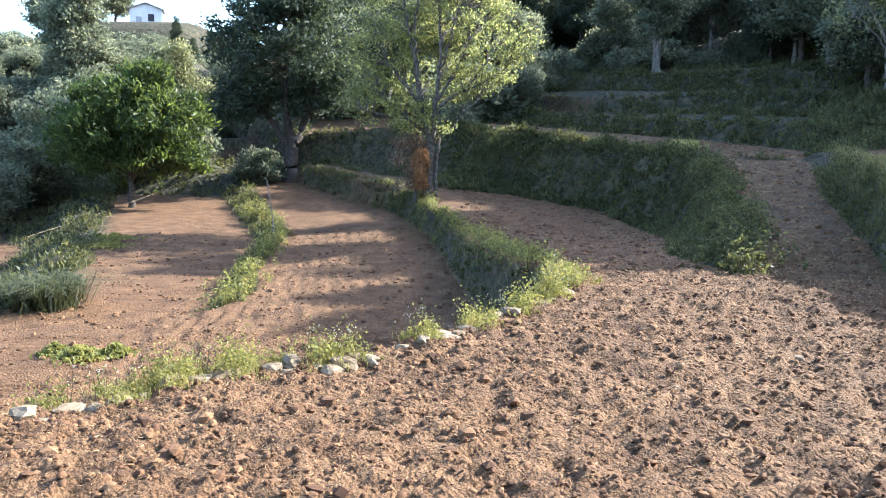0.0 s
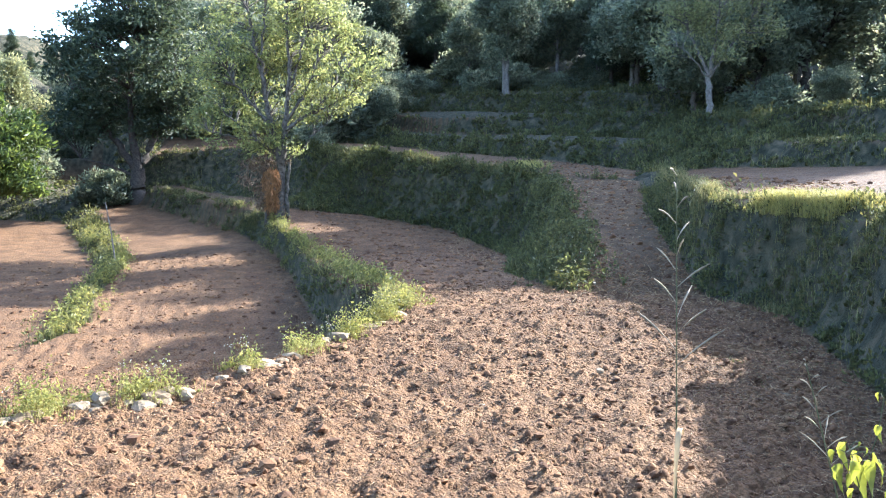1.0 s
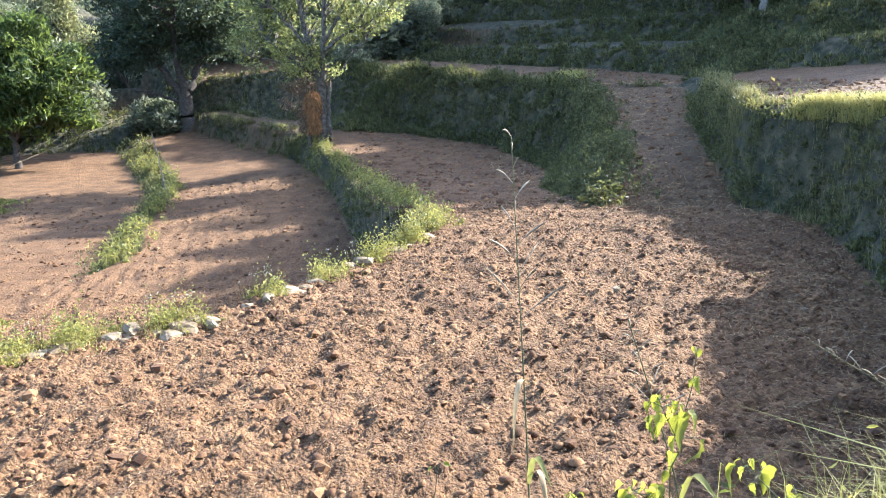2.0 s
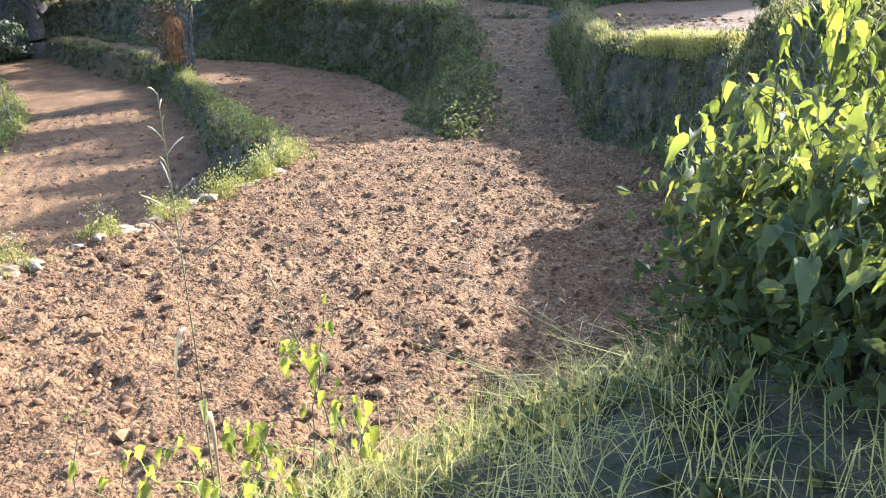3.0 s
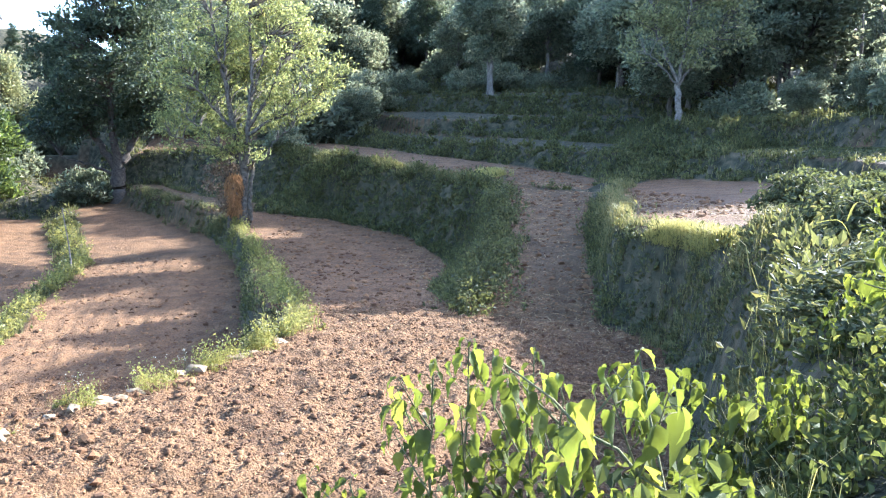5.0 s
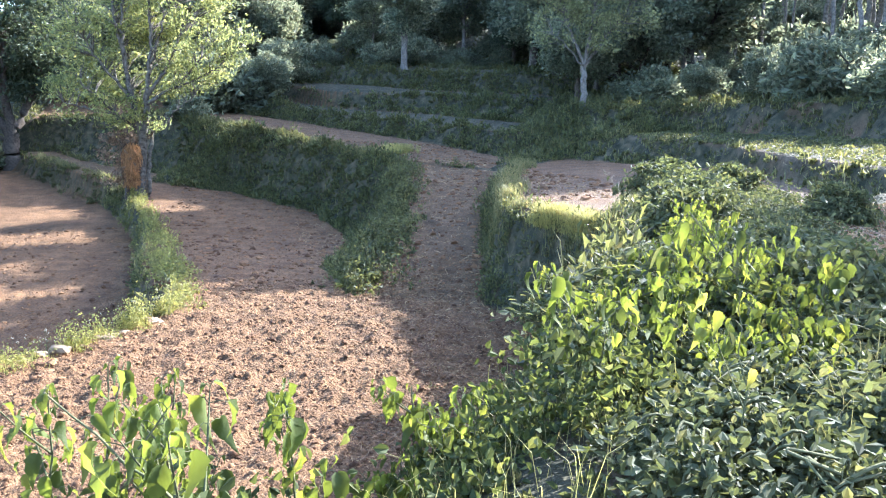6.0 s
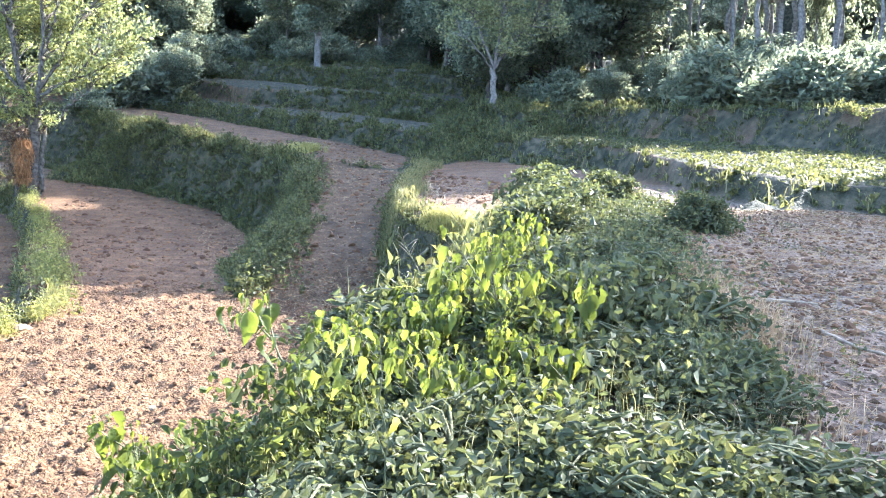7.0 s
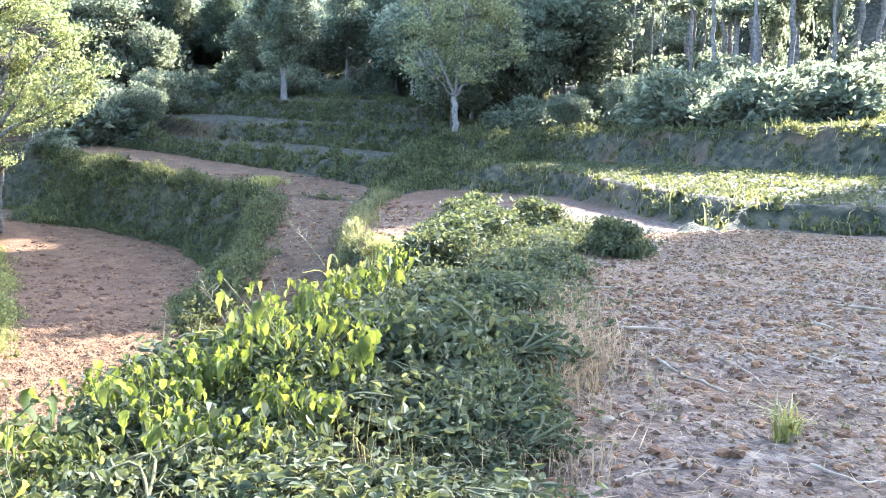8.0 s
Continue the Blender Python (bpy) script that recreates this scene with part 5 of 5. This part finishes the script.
def dry_bents(place, seed, n, tall, label, mat, wide=0.005, lean=0.9, spread=0.12, name="grass_tuft"):
    rng = np.random.RandomState(seed)
    root = thing(name, place, label, "grass tuft")
    feet = rng.normal(0, spread, (n, 3)) * [1, 1, 0]
    part("blade_mass", mesh_of("blade_mass", *blades(feet, tall, wide, rng, lean), mat), root)["kind"] = "stuff"
    return root


for k, (x, y, n, tall) in enumerate(((3.3, 1.9, 55, 0.34), (3.55, 1.7, 65, 0.36), (3.7, 2.0, 75, 0.46), (3.9, 2.3, 75, 0.55), (3.5, 2.3, 55, 0.5), (4.1, 2.0, 75, 0.45), (4.3, 2.4, 75, 0.55), (3.85, 1.55, 65, 0.32), (4.05, 1.7, 65, 0.36), (4.5, 2.1, 70, 0.45), (3.1, 1.7, 35, 0.3), (2.8, 1.75, 25, 0.3), (3.2, 2.4, 35, 0.45), (2.5, 1.7, 20, 0.28), (8.6, 1.6, 70, 0.3), (9.3, 2.0, 80, 0.3), (8.2, 1.9, 60, 0.3))):
    dry_bents(at_ground(x, y, 0.02), 200 + k, n, tall, "loose tuft of fine pale green grass on the path bank", (YELLOW_GRASS, FRESH, GRASS)[k % 3], 0.0026, 1.3, 0.17)
for k, (x, y, n) in enumerate(((11.1, 4.1, 420), (11.3, 4.6, 320), (10.9, 3.7, 260), (9.5, 2.0, 160), (10.6, 3.2, 140))):
    dry_bents(at_ground(x, y, 0.01), 220 + k, n, 0.24, "straw-coloured dry grass tuft beside the shrubs", STRAW, 0.006, 0.9, 0.2)
for k, (x, y, n, tall) in enumerate(((3.75, 2.15, 16, 0.5), (3.95, 1.95, 14, 0.5), (4.15, 2.25, 16, 0.55), (3.5, 1.85, 10, 0.4), (4.35, 2.1, 14, 0.5))):
    dry_bents(at_ground(x, y, 0.02), 240 + k, n, tall, "tuft of broad drooping yellow-green grass blades on the bank", FRESH, 0.014, 1.6, 0.12)
dry_bents(at_ground(11.25, 1.84, 0.01), 230, 60, 0.26, "bright green grass tuft on bare ground", FRESH, 0.014, 1.1, 0.03)
dry_bents(at_ground(-15.6, 30.9, 0.05), 231, 900, 1.6, "big clump of long-leaved green grass in the lower field", LEAF_SHRUB, 0.045, 1.7, 0.5, "grass_clump")

rng = np.random.RandomState(232)
for k, (x, y, r) in enumerate(((-11.1, 23.6, .75), (-10.2, 24.1, .5), (-12.0, 24.0, .45), (-19.8, 47.0, 1.3), (-19.0, 44.5, 1.0))):
    root = thing("weed_patch", at_ground(x, y, 0.02), "low patch of broad-leaved green weeds in the lower field", "weeds", "weed patches of the lower field")
    q = rng.normal(0, 1, (420, 3)) * [0.5 * r, 0.5 * r, 0.0] + [0, 0, 0.1]
    q[:, 2] += rng.uniform(0, 0.35, 420) * np.exp(-(q[:, 0] ** 2 + q[:, 1] ** 2) / (0.5 * r * r))
    part("leaf_mass", mesh_of("leaf_mass", *leaves(q, 0.16, 0.09, rng, 0.3, fine=True), FRESH), root)["kind"] = "stuff"

# ---- stones and sticks ----
def stone(size, seed):
    bm = bmesh.new()
    bmesh.ops.create_icosphere(bm, subdivisions=2, radius=size / 2)
    for v in bm.verts:
        v.co *= 1 + 0.55 * noise.noise(v.co * (2.6 / size) + Vector((seed * 3.7, 0, 0)))
        v.co.z = min(v.co.z * 0.7, size * 0.26)
        v.co.x *= 1.25
    me = bpy.data.meshes.new("stone")
    bm.to_mesh(me)
    bm.free()
    me.materials.append(STONE)
    return me


STONES = [(-1.75, 13.75, .48), (-1.95, 13.5, .4), (-1.35, 13.95, .34), (-1.55, 14.1, .26), (-2.2, 13.6, .3), (.0, 15.6, .5), (.25, 15.9, .3), (1.45, 17.9, .5), (1.1, 17.6, .32), (.85, 17.3, .3), (-6.0, 11.0, .42), (-5.6, 10.8, .3), (-4.4, 12.4, .34),
          (-2.7, 13.35, .36), (-3.6, 13.1, .26), (-4.9, 11.9, .24), (10.42, 2.42, .09), (11.9, 5.6, .1), (10.1, 3.6, .07), (12.6, 5.1, .08), (6.4, 14.2, .14), (9.2, 12.4, .16), (3.7, 12.6, .12)]
rng = random.Random(301)
for k in range(34):
    q = rng.uniform(0.8, len(EDGE) - 1.2)
    x, y = (float(np.interp(q, range(len(EDGE)), [b[c] for b in EDGE])) for c in (0, 1))
    STONES.append((x + rng.uniform(0.0, 0.3), y - rng.uniform(0.05, 0.35), rng.uniform(0.18, 0.38)))
for k, (x, y, size) in enumerate(STONES):
    ob = tagged(new("stone", stone(size, k)), "pale field stone half sunk in the soil" if size < 0.2 else "pale rough stone on the weedy field edge", "stone", "stones of the field edge")
    ob.matrix_world = pose(*at_ground(x, y, 0.0), 8 * math.sin(k), 10 * math.cos(k), 67 * k)


def stick(a, b, r, seed):
    rng = np.random.RandomState(seed)
    a, b = np.array([*a, 0.0]), np.array([*b, 0.0])
    q = smooth_line([a, (a + b) / 2 + [*rng.normal(0, 0.06, 2), 0], b], 13, rng, 0.009)
    q[:, 2] = ground_z(q[:, 0], q[:, 1])[0].max() + r
    mid = q.mean(0)
    ob = tagged(new("stick", mesh_of("stick", *tube(q - mid, np.linspace(r, r * 0.45, 13) * rng.uniform(0.7, 1.15, 13), 7), DRY_STEM, True)), "bleached dry stick lying on the upper field", "stick", "sticks on the upper field")
    ob.location = mid
    return ob


for k, (a, b, r) in enumerate((((11.68, 3.83), (11.52, 2.66), .019), ((12.21, 3.6), (11.76, 2.53), .009), ((12.05, 4.83), (12.52, 4.59), .02), ((10.45, 2.37), (10.85, 2.54), .01), ((15.2, 5.4), (15.9, 4.4), .02),
                                 ((14.2, 4.6), (14.0, 4.0), .018), ((12.9, 3.4), (12.95, 3.1), .012), ((11.0, 1.4), (11.2, 1.1), .01), ((9.9, 1.5), (10.3, 1.55), .01), ((12.6, 7.4), (13.6, 7.0), .016))):
    stick(a, b, r, 300 + k)

# ---- the straw hung beside the tree, the pole, the cable and the white house ----
def straw_stack():
    rng = np.random.RandomState(81)
    x, y, z = -2.1, 52.3, at_ground(-1.25, 52.6)[2] - 0.1
    root = thing("straw_stack", (x, y, z), "reddish dry straw and withered leaves round a stump by the tree", "straw stack")
    part("stump", mesh_of("stump", *tube([(0, 0, -.1), (.05, 0, 2), (.1, 0, 4.4)], [.16, .13, .08], 8), BARK_DARK, True), root)
    n = 2000
    a, h = rng.uniform(0, 2 * np.pi, n), 0.9 + 2.4 * rng.beta(1.2, 1.2, n)
    r = (0.12 + 0.42 * np.sin(np.clip(h / 4.2, 0, 1) * np.pi) * (1 + 0.4 * np.sin(2 * a + 2.6 * h))) * rng.uniform(0.3, 1, n)
    pts = np.stack([r * np.cos(a) + 0.35, r * np.sin(a) - 0.2, h], 1)
    way = np.stack([np.cos(a) * 0.25, np.sin(a) * 0.25, -np.ones(n)], 1) * 2
    part("straw", mesh_of("straw", *leaves(pts, 0.6, 0.06, rng, 0, along=way + rng.normal(0, 0.6, way.shape)), RED_STRAW), root)["kind"] = "stuff"
    clumps = np.stack([rng.normal(-0.25, 0.5, 42), rng.normal(0.2, 0.4, 42), rng.uniform(1.0, 4.3, 42)], 1)
    pts = np.repeat(clumps, 34, 0) + rng.normal(0, 0.2, (1428, 3))
    part("withered_leaves", mesh_of("withered_leaves", *leaves(pts, 0.24, 0.11, rng, -1.0), DEAD_LEAF), root, "withered brown leaves")["kind"] = "stuff"
    twigs = [tube(smooth_line([(0.05, 0, 1.2 + 0.6 * rng.rand()), c * [0.5, 0.5, 1] - [0, 0, 0.4], c], 6), np.linspace(0.035, 0.012, 6), 5) for c in clumps[::3]]
    part("twig_mass", mesh_of("twig_mass", *joined(twigs), BARK_DARK, True), root)["kind"] = "stuff"


straw_stack()


def pole():
    x, y, z = at_ground(-10.0, 46.2, 0.3)
    root = thing("pole", (x, y, z), "thin leaning wooden pole on the weedy ridge", "pole")
    part("post", mesh_of("post", *tube(smooth_line([(0, 0, 0), (-.15, 0, 2), (-.45, 0, 4.0)], 8), np.linspace(0.05, 0.03, 8), 7), BARK_GREY, True), root)


pole()


def cable():
    a, b = np.array(at_ground(-26.5, 50, -0.9)), np.array(at_ground(-21, 78, 0.0))
    mid = (a + b) / 2 - [0, 0, 0.3]
    mid[2] = max(mid[2], float(ground_z([mid[0]], [mid[1]])[0][0]) + 0.8)
    line = smooth_line([a, (a + mid) / 2 + [0, 0, -.1], mid, (mid + b) / 2 + [0, 0, -.1], b], 24)
    ob = tagged(new("cable", mesh_of("cable", *tube(line - a, np.full(24, 0.013), 5), DRY_STEM, True)), "pale slack cable across the lower fields", "cable")
    ob.location = a


cable()


def plain(name, colour, rough=0.8):
    mat, tree, shader = material(name, rough)
    tint = ramp(tree, noise_node(tree, 1.5, 8.0), [(0.3, tuple(0.85 * c for c in colour)), (0.7, colour)])
    tree.links.new(tint, shader.inputs["Base Color"])
    return mat


def box(x0, x1, y0, y1, z0, z1, mat, name):
    v = [(x, y, z) for z in (z0, z1) for x, y in ((x0, y0), (x1, y0), (x1, y1), (x0, y1))]
    return mesh_of(name, v, [[0, 3, 2, 1], [4, 5, 6, 7], [0, 1, 5, 4], [1, 2, 6, 5], [2, 3, 7, 6], [3, 0, 4, 7]], mat)


def house():
    white, grey, dark = plain("whitewash", (0.8, 0.8, 0.78)), plain("slate_roof", (0.25, 0.25, 0.27)), plain("dark_opening", (0.05, 0.05, 0.06))
    root = thing("house", at_ground(-51.4, 139, 0.3), "small whitewashed house with a low gabled roof", "house", turn=18)
    v = [(-2.6, 0, 0), (2.6, 0, 0), (2.6, 4, 0), (-2.6, 4, 0), (-2.6, 0, 3.4), (2.6, 0, 3.4), (2.6, 4, 3.4), (-2.6, 4, 3.4), (0, 0, 4.3), (0, 4, 4.3)]
    me = bpy.data.meshes.new("wall")
    me.from_pydata(v, [], [(0, 1, 5, 8, 4), (2, 3, 7, 9, 6), (1, 2, 6, 5), (3, 0, 4, 7)])
    me.materials.append(white)
    part("wall", me, root)
    for side in (-1, 1):
        me = mesh_of("roof", [(side * 3, -.4, 3.25), (0, -.4, 4.35), (0, 4.4, 4.35), (side * 3, 4.4, 3.25), (side * 3, -.4, 3.37), (0, -.4, 4.47), (0, 4.4, 4.47), (side * 3, 4.4, 3.37)],
                     [[0, 1, 2, 3], [4, 7, 6, 5], [0, 4, 5, 1], [1, 5, 6, 2], [2, 6, 7, 3], [3, 7, 4, 0]], grey)
        part("roof", me, root)
    window = part("window", box(.3, 1.3, -.06, .05, 1.4, 2.6, dark, "window"), root, "dark square window")
    part("frame", box(.2, .3, -.09, .04, 1.3, 2.7, white, "frame"), window)
    part("frame", box(1.3, 1.4, -.09, .04, 1.3, 2.7, white, "frame"), window)
    part("sill", box(.15, 1.45, -.16, .04, 1.22, 1.3, white, "sill"), window)
    part("door", box(-1.6, -.7, -.05, .05, .1, 2.1, plain("grey_door", (0.4, 0.42, 0.45)), "door"), root, "grey plank door")


house()
